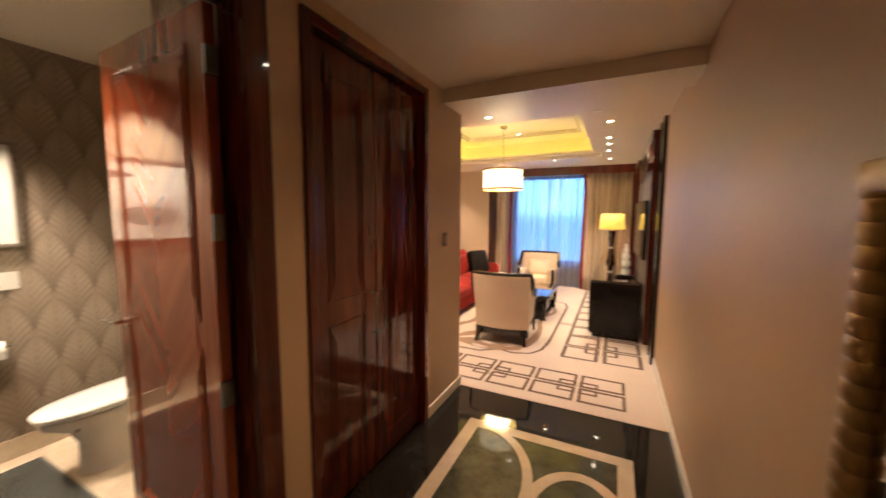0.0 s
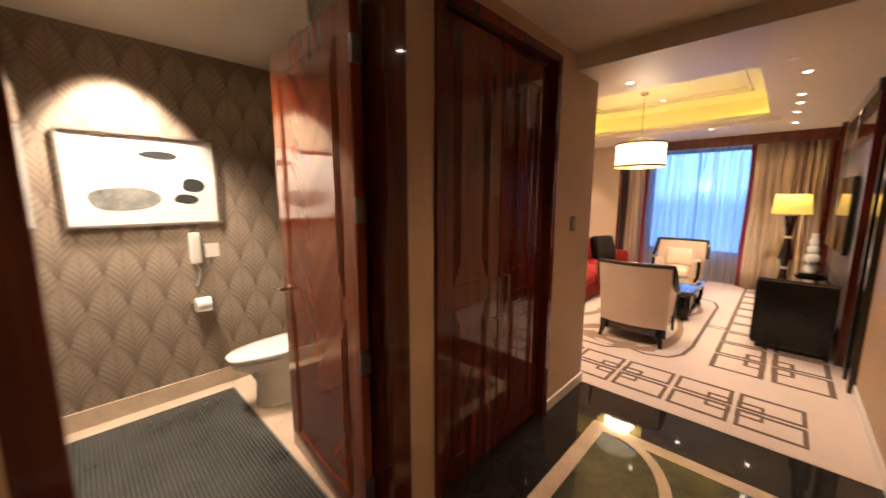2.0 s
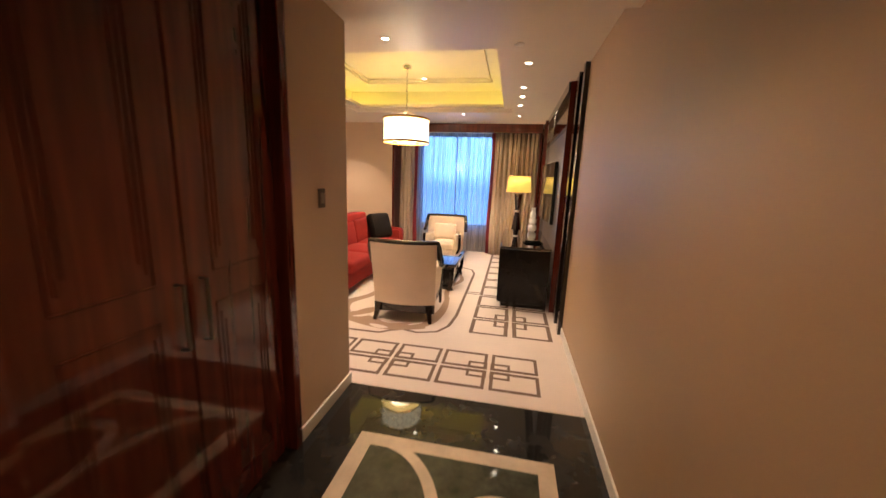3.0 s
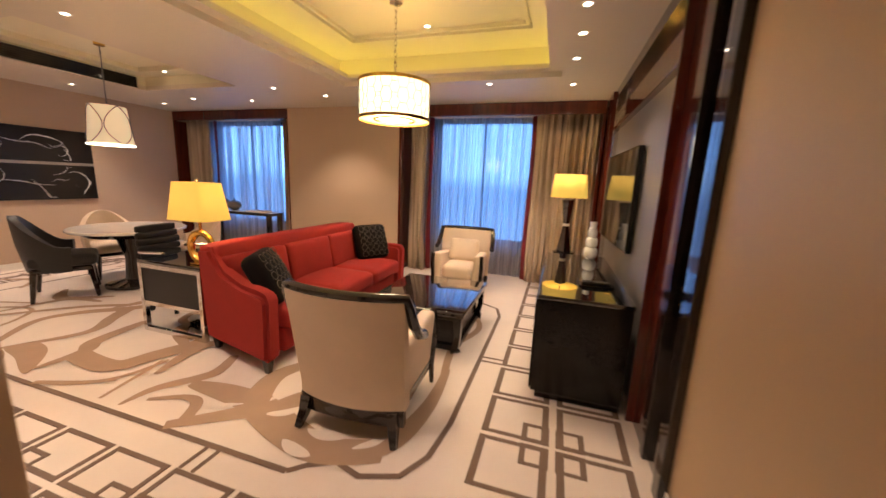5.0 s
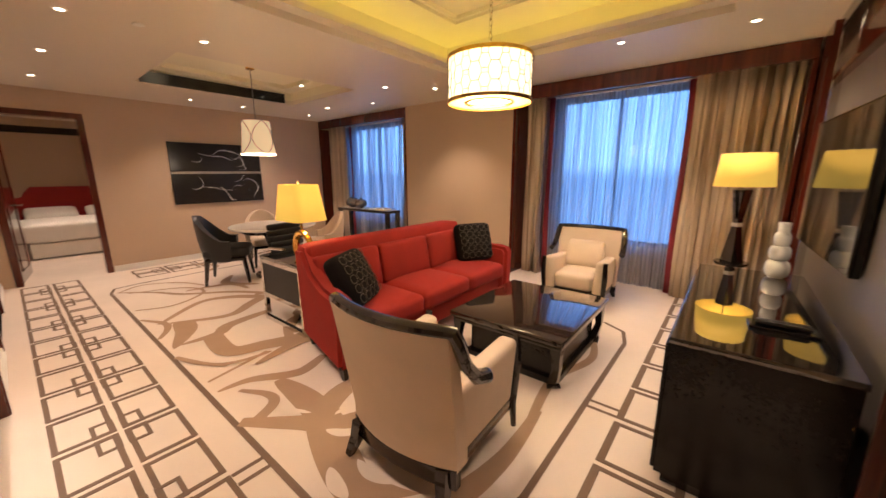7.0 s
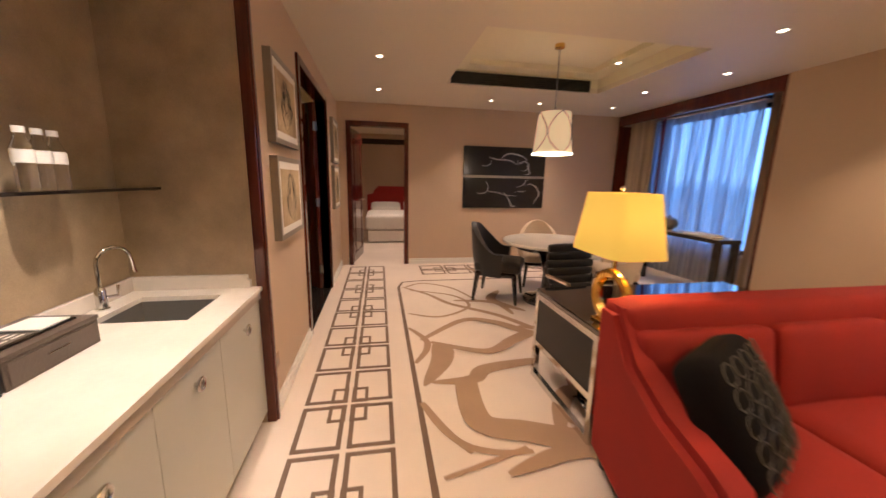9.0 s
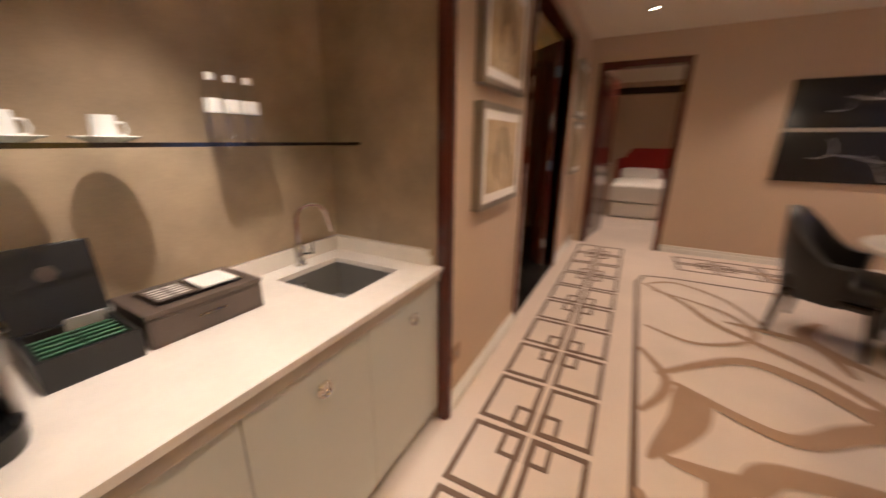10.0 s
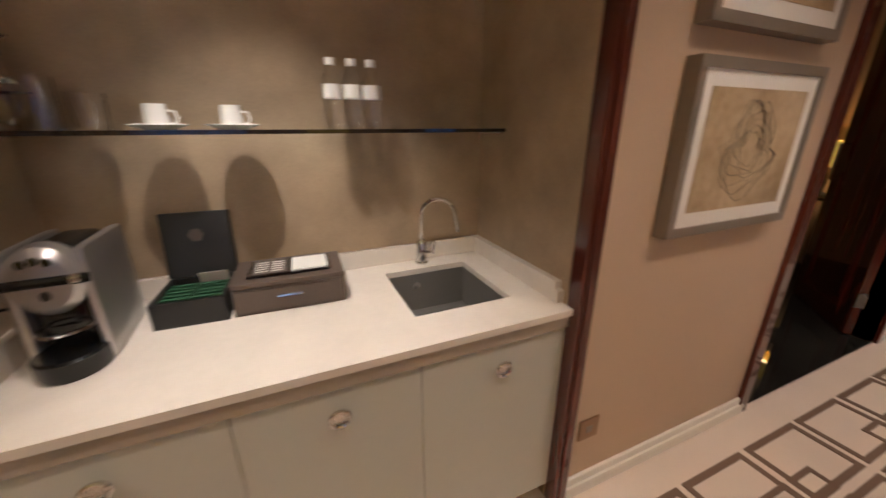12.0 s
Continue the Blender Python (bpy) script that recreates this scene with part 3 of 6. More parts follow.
for pts, w0, w1, w2 in (
        ([(-1.32, 1.02), (-1.13, 1.12), (-1.0, 1.1), (-0.9, 0.92)], 0.05, 0.13, 0.12),
        ([(-1.6, 0.92), (-1.66, 1.15), (-1.73, 1.4)], 0.04, 0.05, 0.06),
        ([(-2.2, 0.89), (-1.85, 1.03), (-1.73, 1.2), (-1.7, 1.42)], 0.04, 0.10, 0.05),
        ([(-2.2, 0.88), (-1.95, 0.97), (-1.74, 1.1)], 0.05, 0.10, 0.06),
        ([(0.36, 2.0), (0.3, 2.5), (0.42, 3.0), (0.2, 3.6)], 0.08, 0.16, 0.04)):
    b = vine(b, pts, w0 * 0.62, w1 * 0.62, w2 * 0.62, zz)
    zz += 0.0002
# middle field
for pts, w0, w1, w2 in (
        ([(-3.1, 0.98), (-3.5, 1.45), (-3.42, 1.75), (-3.15, 2.0), (-2.9, 2.3)], 0.04, 0.14, 0.12),
        ([(-3.05, 1.06), (-2.82, 1.5), (-3.0, 1.8), (-3.15, 2.05)], 0.04, 0.13, 0.14),
        ([(-3.0, 1.15), (-2.72, 1.1), (-2.38, 0.92)], 0.16, 0.26, 0.01),
        ([(-2.42, 0.98), (-2.42, 1.27), (-2.55, 1.42), (-2.62, 1.85)], 0.03, 0.2, 0.08),
        ([(-2.42, 1.22), (-1.98, 1.2), (-1.85, 1.45), (-1.72, 1.75)], 0.16, 0.17, 0.2),
        ([(-3.38, 0.89), (-3.1, 1.02), (-2.9, 1.0), (-2.7, 0.89)], 0.03, 0.09, 0.03),
        ([(-4.7, 0.92), (-4.35, 1.22), (-4.0, 1.42), (-3.6, 1.85), (-3.2, 2.1)], 0.03, 0.07, 0.08)):
    b = vine(b, pts, w0, w1, w2, zz)
    zz += 0.0002
for pts, w0, w1, w2 in (
        ([(-3.75, 0.92), (-3.62, 1.25), (-3.9, 1.62), (-4.3, 1.5), (-4.55, 1.0)], 0.03, 0.05, 0.03),
        ([(-4.7, 0.95), (-4.85, 1.2), (-4.6, 1.55), (-4.1, 1.75)], 0.03, 0.05, 0.03)):
    b = vine(b, pts, w0, w1, w2, zz)
    zz += 0.0002
# far field, under the table and the windows
rng = random.Random(4)
for k in range(16):
    x, y = -4.8 + (k % 8) * 0.55 + rng.uniform(-0.2, 0.2), 2.2 + (k // 8) * 1.2 + rng.uniform(-0.3, 0.3)
    a = rng.uniform(0, 6.28)
    pts = [(x, y), (x + 0.4 * math.cos(a), y + 0.4 * math.sin(a)), (x + 0.75 * math.cos(a + 0.6), y + 0.75 * math.sin(a + 0.6))]
    b = vine(b, pts, 0.03, rng.uniform(0.1, 0.25), 0.03, zz)
    zz += 0.0001
part("floral_vines", b, "flora", pattern, smooth=0)
b = None
for pts, w in (([(-0.27, 1.03), (-0.16, 0.99), (-0.05, 0.98)], 0.11), ([(-0.2, 1.15), (-0.08, 1.13), (0.05, 1.16)], 0.09), ([(-0.52, 1.17), (-0.42, 1.22), (-0.33, 1.33)], 0.09),
               ([(-0.92, 1.10), (-0.85, 1.13), (-0.72, 1.20)], 0.06), ([(0.12, 1.1), (0.22, 1.2), (0.25, 1.35)], 0.08)):
    b = vine(b, pts, 0.0, w * 1.4, 0.0, 0.0135)
part("leaf_gaps", b, "carpet", pattern, smooth=0)

# ---- windows and curtains ----
def window(name, x0, x1, label):
    w = tagged(new(name), label, "window", kind="structure")
    b_ = ring(x0 + 0.06, x1 - 0.06, 0.56, 2.39, 0.06, -0.03, 0.03)
    moved(b_, Matrix.Translation((0, 5.47, 0)) @ Matrix.Rotation(radians(90), 4, "X"))
    part("window_frame", b_, "ebony", w)
    mid = (x0 + x1) / 2
    part("mullion", box(mid - 0.012, mid + 0.012, 5.44, 5.50, 0.56, 2.39), "ebony", w)
    for a, c in ((x0 + 0.06, mid - 0.012), (mid + 0.012, x1 - 0.06)):
        p_ = part("pane", box(a, c, 5.466, 5.472, 0.56, 2.39), "clear", w)
        p_.visible_shadow = False
    part("window_sill", box(x0, x1, 5.36, 5.42, 0.47, 0.50, 0.004), "white", w)


window("window_1", -0.92, 0.66, "tall window showing blue dusk behind voile")
window("window_2", -5.72, -4.0, "window by the dining corner showing blue dusk")
backdrop = bpy.data.materials.new("dusk_distance")
backdrop.use_nodes = True
n, l = backdrop.node_tree.nodes, backdrop.node_tree.links
em, geo, sep, rampn = n.new("ShaderNodeEmission"), n.new("ShaderNodeNewGeometry"), n.new("ShaderNodeSeparateXYZ"), n.new("ShaderNodeValToRGB")
mr = n.new("ShaderNodeMapRange")
mr.inputs[1].default_value, mr.inputs[2].default_value = -30, 70
l.new(geo.outputs["Position"], sep.inputs[0]), l.new(sep.outputs[2], mr.inputs[0]), l.new(mr.outputs[0], rampn.inputs[0])
rampn.color_ramp.elements[0].color, rampn.color_ramp.elements[0].position = (0.09, 0.22, 0.50, 1), 0.30
rampn.color_ramp.elements[1].color, rampn.color_ramp.elements[1].position = (0.12, 0.36, 0.98, 1), 0.8
e = rampn.color_ramp.elements.new(0.335)
e.color = (0.20, 0.45, 0.95, 1)
l.new(rampn.outputs[0], em.inputs[0])
em.inputs[1].default_value = 3.4
l.new(em.outputs[0], n["Material Output"].inputs[0])
struct("backdrop", box(-160, 160, 90, 90.5, -60, 120), backdrop, "blue evening sky over a low far shore", "backdrop")


def cloth(x0, x1, y, z0, z1, folds, depth, seed):
    """Hanging cloth in soft uneven pleats."""
    r = random.Random(seed)
    nx, nz = folds * 8, 7
    ph = [r.uniform(-0.6, 0.6) for _ in range(folds + 2)]
    b_ = bmesh.new()
    grid = []
    for k in range(nz + 1):
        t = k / nz
        row = []
        for i in range(nx + 1):
            u = i / nx
            f = u * folds
            amp = depth * (0.65 + 0.35 * t) * (0.75 + 0.4 * math.sin(ph[int(f)] * 5))
            yy = y + amp * math.sin(2 * math.pi * f + ph[int(f)] * 0.5 * t) + 0.3 * amp * math.sin(4.4 * math.pi * f + 3 * t)
            row.append(b_.verts.new((x0 + (x1 - x0) * u + 0.01 * math.sin(6 * t + i), yy, z1 + (z0 - z1) * t)))
        grid.append(row)
    for a, c in zip(grid, grid[1:]):
        for i in range(nx):
            b_.faces.new((a[i], a[i + 1], c[i + 1], c[i]))
    return b_


def solid(ob, t):
    m_ = ob.modifiers.new("thickness", "SOLIDIFY")
    m_.thickness = t
    return ob


for x0, x1, seed in ((-0.95, 0.70, 1), (-5.72, -3.95, 2)):
    vo = thing("sheer_curtain", (0, 0, 0), "pleated white voile curtain tinted blue by dusk", "curtain", group="voile curtains")
    part("voile", cloth(x0, x1, 5.24, 0.012, 2.44, 34, 0.04, seed), "sheer", vo, smooth=80)
    part("heading_tape", box(x0, x1, 5.215, 5.265, 2.44, 2.465, 0.003), "linen", vo, "white heading tape")
for x0, x1, f, s, xe in ((-1.24, -0.97, 4, 3, -0.935), (0.68, 1.51, 10, 4, 0.645), (-6.03, -5.45, 7, 5, -5.42), (-3.72, -3.45, 4, 6, -3.76)):
    dr = thing("drape", (0, 0, 0), "floor-length striped taupe silk drape, drawn open", "curtain", group="silk drapes")
    solid(part("cloth", cloth(x0, x1, 5.03, 0.012, 2.44, f, 0.06, s), "drape", dr, smooth=80), 0.003)
    solid(part("leading_edge", cloth(xe - 0.035, xe + 0.035, 5.13, 0.012, 2.44, 1, 0.012, s + 6), "wine", dr, "wine-red leading edge", smooth=80), 0.003)
    part("heading_tape", box(x0, x1, 4.99, 5.07, 2.44, 2.466, 0.003), "drape", dr)
for x0, x1 in ((-1.34, RW - 0.12), (WW + 0.004, -3.40)):
    pel = tagged(new("pelmet"), "polished mahogany pelmet board above the window", "pelmet")
    part("board", box(x0, x1, NW + 0.004, NW + 0.05, 2.40, C - 0.003, 0.004), "mahogany", pel)
    part("board", box(x0, x1, NW + 0.05, 5.39, 2.47, 2.50), "mahogany", pel)
    part("side", box(x0, x0 + 0.04, NW + 0.006, 5.30, 0.0, 2.399, 0.003), "mahogany", pel)
    part("side", box(x1 - 0.04, x1, NW + 0.006, 5.30, 0.0, 2.399, 0.003), "mahogany", pel)

# ---- downlights ----
dl = None
DOWN = [(-2.60, 0.67), (-3.90, 0.65), (-5.20, 0.64), (-2.55, 1.52), (-5.44, 2.25), (-5.44, 3.0), (-5.42, 4.2), (-4.47, 3.98), (-3.57, 4.22), (-2.60, 3.62),
        (-2.15, 4.1), (0.20, 3.85), (1.10, 4.0), (1.10, 3.17), (1.12, 2.63), (1.12, 2.19), (1.14, 1.33), (-1.28, 0.66), (0.02, 0.66)]
SUNK = [(-0.30, 3.15, 2.93), (0.88, -1.25, HC), (0.88, -3.4, HC), (-1.12, -2.62, 2.62), (-4.05, 3.28, 2.74)]
dl = thing("downlight", (*DOWN[0], C), "small round recessed ceiling downlight, lit", "light", group="ceiling downlights")
part("trim", lathe([(0.025, 0.002), (0.027, -0.004), (0.042, -0.004), (0.044, 0.0)], 20), "white", dl)
part("lens", lathe([(0.0, -0.001), (0.025, -0.001), (0.025, 0.001)], 16), "bulb", dl)
for x, y in DOWN[1:]:
    copy_thing(dl, pose(x, y, C))
for x, y, z in SUNK:
    copy_thing(dl, pose(x, y, z))
for x, y, e_ in ((1.12, 1.33, 14), (1.10, 2.5, 50), (1.08, 3.9, 75), (-0.15, 3.85, 75), (-2.15, 4.05, 75), (-2.6, 0.80, 82), (-3.9, 0.65, 75), (-5.2, 0.65, 52), (-5.44, 2.25, 58), (-5.44, 3.1, 70), (-4.5, 4.0, 70), (-1.28, 0.66, 48), (0.02, 0.66, 84)):
    lamp("downlight_beam", "SPOT", (x, y, C - 0.03), e_, spot=100, blend=0.7, size=0.04)
HALL = (1.0, 0.60, 0.28)
lamp("hall_beam", "SPOT", (0.88, -1.25, HC - 0.03), 28, HALL, spot=110, blend=0.8)
lamp("hall_beam", "SPOT", (0.88, -3.4, HC - 0.03), 25, HALL, spot=110, blend=0.8)
lamp("toilet_beam", "SPOT", (-1.85, -2.62, 2.60), 190, (1, 0.82, 0.60), spot=78, blend=0.5, target=(-2.1, -2.6, 1.2))
lamp("toilet_light", "SPOT", (-1.12, -2.62, 2.59), 76, (1, 0.80, 0.56), 0.04, spot=125, blend=0.7)
lamp("pantry_beam", "SPOT", (-1.25, -0.03, 2.33), 118, (1, 0.87, 0.74), spot=62, blend=0.9, size=0.02, target=(-1.42, -0.34, 0.8))

# ---- doors and panelling ----
def framed(name, parts, mat, label, category="trim"):
    t = tagged(new(name), label, category, kind="structure")
    for k, bm_ in parts:
        part(k, bm_, mat, t)
    return t


def door_leaf(w, h, t, parent, mat="veneer"):
    """Flat lacquered leaf with a tall panel outlined by stepped triple mouldings, in x along its width."""
    part("leaf", box(0, w, 0, t, 0, h, 0.003), mat, parent)
    for side in (-1, 1):
        yb = -0.006 if side < 0 else t
        if mat == "veneer":
            ya, yc = (-0.002, 0.0005) if side < 0 else (t - 0.0005, t + 0.002)
            part("panel", box(0.15, w / 2, ya, yc, 0.17, h - 0.15), "veneer_up", parent, "chevron-matched veneer half")
            part("panel", box(w / 2 + 0.0005, w - 0.15, ya, yc, 0.17, h - 0.15), "veneer_down", parent, "chevron-matched veneer half")
        bm_ = None
        for k in range(3):
            i = 0.115 + 0.020 * k
            cut = 0.10 * k
            for xx in (i, w - i - 0.009):
                for z0, z1 in ((0.14 + cut * 0.4, 1.02 - cut * 0.5), (1.12 + cut * 0.5, h - 0.12 - cut * 0.4)):
                    bm_ = box(xx, xx + 0.009, yb, yb + 0.006, z0, z1, 0.002, 1, bm_)
            for zq in (0.14 + 0.02 * k, h - 0.129 - 0.02 * k):
                for x0, x1 in ((i + 0.0095, 0.30 - cut * 0.5), (w - 0.30 + cut * 0.5, w - i - 0.0095)) if k else ((i + 0.0095, w - i - 0.0095),):
                    bm_ = box(x0, x1, yb, yb + 0.006, zq, zq + 0.009, 0.002, 1, bm_)
        part("moulding", bm_, mat if mat == "veneer" else "mahogany", parent)


def lever(parent, x, z, y, s):
    h_ = part("handle", tube([(x, y, z), (x, y + s * 0.05, z), (x + 0.02, y + s * 0.055, z), (x + 0.12, y + s * 0.055, z)], 0.009), "chrome", parent, "polished steel lever handle")
    part("rose", moved(lathe([(0.026, 0), (0.026, 0.008), (0.0, 0.008)], 20), pose(x, y, z, -90 * s)), "chrome", h_)


framed("door_frame_toilet", [
    ("jamb", box(-0.13, 0.022, -2.03, -1.93, 0, 2.40, 0.004)), ("jamb", box(-0.13, 0.022, -3.03, -2.94, 0, 2.40, 0.004)),
    ("head", box(-0.13, 0.022, -2.94, -2.03, 2.33, 2.40, 0.004))], "frame", "polished dark red wood frame around the toilet door")
d = thing("toilet_door", (-0.10, -2.055, 0.012), "open glossy red veneer door with moulded panels", "door", 177)
door_leaf(0.87, 2.30, 0.045, d)
lever(d, 0.78, 1.03, 0.045, 1)
for z in (0.25, 0.85, 1.5, 2.1):
    part("hinge", box(-0.012, 0.004, -0.002, 0.047, z - 0.05, z + 0.05, 0.001), "steel", d)
framed("wardrobe_frame", [
    ("jamb", box(-0.06, 0.018, -0.685, -0.63, 0, 2.445, 0.004)), ("jamb", box(-0.06, 0.018, -1.76, -1.705, 0, 2.445, 0.004)),
    ("head", box(-0.06, 0.018, -1.705, -0.685, 2.39, 2.445, 0.004))], "mahogany", "polished mahogany wardrobe surround")
ward = thing("wardrobe", (-0.05, -1.70, 0.0), "built-in wardrobe with two dark mahogany panelled doors", "wardrobe", 90)
part("body", box(-0.03, 1.04, 0.03, 0.55, 0, 2.44), "mahogany", ward)
for k in range(2):
    dd = thing("door", (0.003 + k * 0.507, -0.012, 0.01), "", "")
    dd.parent = ward
    dd.matrix_basis = pose(0.003 + k * 0.507, -0.012, 0.01)
    bm_ = box(0, 0.50, 0, 0.04, 0, 2.37, 0.003)
    for z0, z1 in ((0.15, 0.98), (1.12, 2.22)):
        for g in (0.0, 0.02, 0.04):
            i = 0.11 + g
            for xx in (i, 0.50 - i - 0.008):
                box(xx, xx + 0.008, -0.005, 0.001, z0 + g * 2, z1 - g * 2, 0.0015, 1, bm_)
            if g == 0.0:
                for zq in (z0 - 0.0085, z1 + 0.0005):
                    box(i, 0.50 - i, -0.005, 0.001, zq, zq + 0.008, 0.0015, 1, bm_)
    me_ob = part("leaf", bm_, "mahogany", dd)
    xh = 0.455 if k == 0 else 0.045
    part("handle", tube([(xh, -0.004, 0.86), (xh, -0.035, 0.86), (xh, -0.035, 1.10), (xh, -0.004, 1.10)], 0.006), "steel", dd)
sw = thing("light_switch", (0.0, -0.33, 1.37), "small bronze light switch plate on the wall", "switch")
part("plate", box(0, 0.008, -0.035, 0.035, -0.055, 0.055, 0.002), "brownleather", sw)
part("rocker", box(0.008, 0.012, -0.018, 0.018, -0.03, 0.03, 0.001), "greyframe", sw)
# carved gilt mirror beside the entry
gm = thing("wall_mirror", (RW, -2.07, 0.08), "tall mirror with a carved gilt frame", "mirror")
part("glass", box(-0.02, -0.012, -0.42, 0.0, 0.45, 1.52), "mirror", gm)
for yy in (0.03, -0.45):
    bm_ = None
    for k in range(28):
        bm_ = pad(0.05, 0.07, 0.06, 0.5, 4, bm_, (-0.025, yy, 0.44 + k * 0.0405))
    part("frame_side", bm_, "darkgold", gm)
for zq in (0.42, 1.55):
    part("rail", box(-0.05, -0.001, -0.48, 0.06, zq - 0.03, zq + 0.03, 0.01), "darkgold", gm)

framed("door_frame_bedroom", [
    ("jamb", box(WW - 0.15, WW + 0.02, 0.13, 0.20, 0, 2.29, 0.004)), ("jamb", box(WW - 0.15, WW + 0.02, 1.03, 1.10, 0, 2.29, 0.004)),
    ("head", box(WW - 0.15, WW + 0.02, 0.20, 1.03, 2.22, 2.29, 0.004))], "frame", "polished dark red wood frame of bedroom doorway")
d = thing("bedroom_door", (WW - 0.15, 0.205, 0.012), "open dark red veneer bedroom door", "door", 172)
door_leaf(0.82, 2.19, 0.045, d, "frame")
lever(d, 0.74, 1.02, 0.0, -1)
framed("door_frame_bath", [
    ("jamb", box(-3.37, -3.30, -0.20, 0.02, 0, 2.36, 0.004)), ("jamb", box(-4.87, -4.80, -0.12, 0.02, 0, 2.36, 0.004)),
    ("head", box(-4.80, -3.37, -0.12, 0.02, 2.29, 2.36, 0.004))], "frame", "dark red wood frame of wide bathroom doorway")
d = thing("bath_door", (-4.79, -0.10, 0.012), "open glossy dark mahogany door swung into dark lobby", "door", 225)
door_leaf(0.70, 2.27, 0.045, d, "mahogany")
part("handle", tube([(0.63, 0.045, 0.96), (0.63, 0.085, 0.96), (0.63, 0.085, 1.22), (0.63, 0.045, 1.22)], 0.009), "chrome", d, "polished steel bar handle")
part("handle", tube([(0.63, 0.0, 0.96), (0.63, -0.04, 0.96), (0.63, -0.04, 1.22), (0.63, 0.0, 1.22)], 0.009), "chrome", d, "polished steel bar handle")
for z in (0.25, 1.1, 2.0):
    part("hinge", box(-0.012, 0.004, -0.002, 0.047, z - 0.05, z + 0.05, 0.001), "steel", d)
LX0, LX1, LY = -6.2, -3.2, -2.0
b = box(LX0, LX1, LY - 0.1, LY, 0, 2.45)
box(LX1, LX1 + 0.1, LY - 0.1, -0.12, 0, 2.45, bm=b)
box(LX0 - 0.01, LX0, LY, -0.12, 0, 2.45, bm=b)
struct("wall_lobby", b, "wall", "beige walls of the dark bathroom lobby", "wall")
struct("ceiling_lobby", box(LX0, LX1, LY, -0.12, 2.45, 2.5), "ceiling", "cream ceiling of the bathroom lobby", "ceiling")
struct("floor_lobby", box(LX0, LX1, LY, 0.0, -0.05, 0.003), "marble", "polished black marble floor of the bathroom lobby", "floor")
lobby = thing("lobby_table", (-5.9, -0.90, 0.003), "narrow dark table in the bathroom lobby", "table")
part("tabletop", box(-0.17, 0.17, -0.25, 0.25, 0.72, 0.75, 0.004), "ebony", lobby)
for sx in (-1, 1):
    for sy in (-1, 1):
        part("leg", box(sx * 0.14 - 0.02, sx * 0.14 + 0.02, sy * 0.22 - 0.02, sy * 0.22 + 0.02, 0, 0.72, 0.003), "ebony", lobby)
ll = thing("lobby_lamp", (-5.9, -0.90, 0.753), "small lit lamp with yellow shade in lobby", "lamp")
part("base", lathe([(0, 0), (0.07, 0), (0.07, 0.012), (0.02, 0.03), (0.03, 0.12), (0.012, 0.22), (0.008, 0.30), (0, 0.30)], 24), "steel", ll)
part("shade", open_lathe([(0.14, 0.26), (0.11, 0.48)]), "shade", ll, "glowing yellow fabric shade")
lamp("lobby_lamp_light", "POINT", (-5.9, -0.90, 1.12), 5, (1.0, 0.70, 0.32), 0.06)

# media wall
mw = tagged(new("media_wall"), "mahogany framed media wall with grey lacquer back", "panelling", kind="structure")
part("post", box(1.63, RW, 1.30, 1.39, 0.0, C - 0.003, 0.004), "ebony", mw)
part("mirror_strip", box(1.662, RW, 1.39, 1.60, 0.0, C - 0.004), "mirror", mw, "narrow mirror strip between posts")
part("post", box(1.63, RW, 1.60, 1.67, 0.0, C - 0.003, 0.004), "ebony", mw)
part("panel", box(1.645, RW, 1.67, 1.93, 0.0, C - 0.004), "mahogany", mw)
part("post", box(1.60, RW, 1.93, 1.945, 0.0, C - 0.003, 0.003), "mahogany", mw)
part("panel", box(1.652, RW, 1.945, 4.30, 0.0, 2.12), "grey", mw)
part("panel", box(1.648, RW, 1.945, 4.30, 2.16, C - 0.10), "mahogany", mw)
part("rail", box(1.60, RW, 1.945, 4.30, 2.12, 2.16, 0.004), "mahogany", mw)
part("rail", box(1.585, RW, 1.945, 4.30, C - 0.10, C - 0.003, 0.004), "ebony", mw)
part("post", box(1.60, RW, 4.30, 4.36, 0.0, C - 0.003, 0.004), "chrome", mw, "thin polished metal edge")
part("panel", box(1.56, RW, 4.36, 5.38, 0.0, 2.56), "mahogany", mw)
tv = thing("television", (1.645, 3.30, 1.37), "large flat black television on a wall bracket", "television", 2.5)
part("mount", box(-0.04, 0.0, -0.2, 0.2, -0.15, 0.15, 0.004), "blackplastic", tv)
part("housing", moved(box(-0.02, 0.02, -0.64, 0.64, -0.41, 0.41, 0.006), pose(-0.055, 0, 0)), "blackplastic", tv)
part("screen", moved(box(-0.0225, -0.0202, -0.625, 0.625, -0.395, 0.395), pose(-0.055, 0, 0)), "screen", tv)
part("edge", moved(box(-0.023, 0.02, -0.642, 0.642, 0.4105, 0.414), pose(-0.055, 0, 0)), "chrome", tv)

for x, y in ((-2.50, 1.07), (1.05, 0.85)):
    sp = thing("sprinkler", (x, y, C), "small flat white ceiling sprinkler cover", "sprinkler", group="ceiling sprinklers")
    part("cover", lathe([(0.0, -0.012), (0.035, -0.012), (0.04, -0.006), (0.03, -0.004), (0.03, 0.0)], 20), "white", sp)

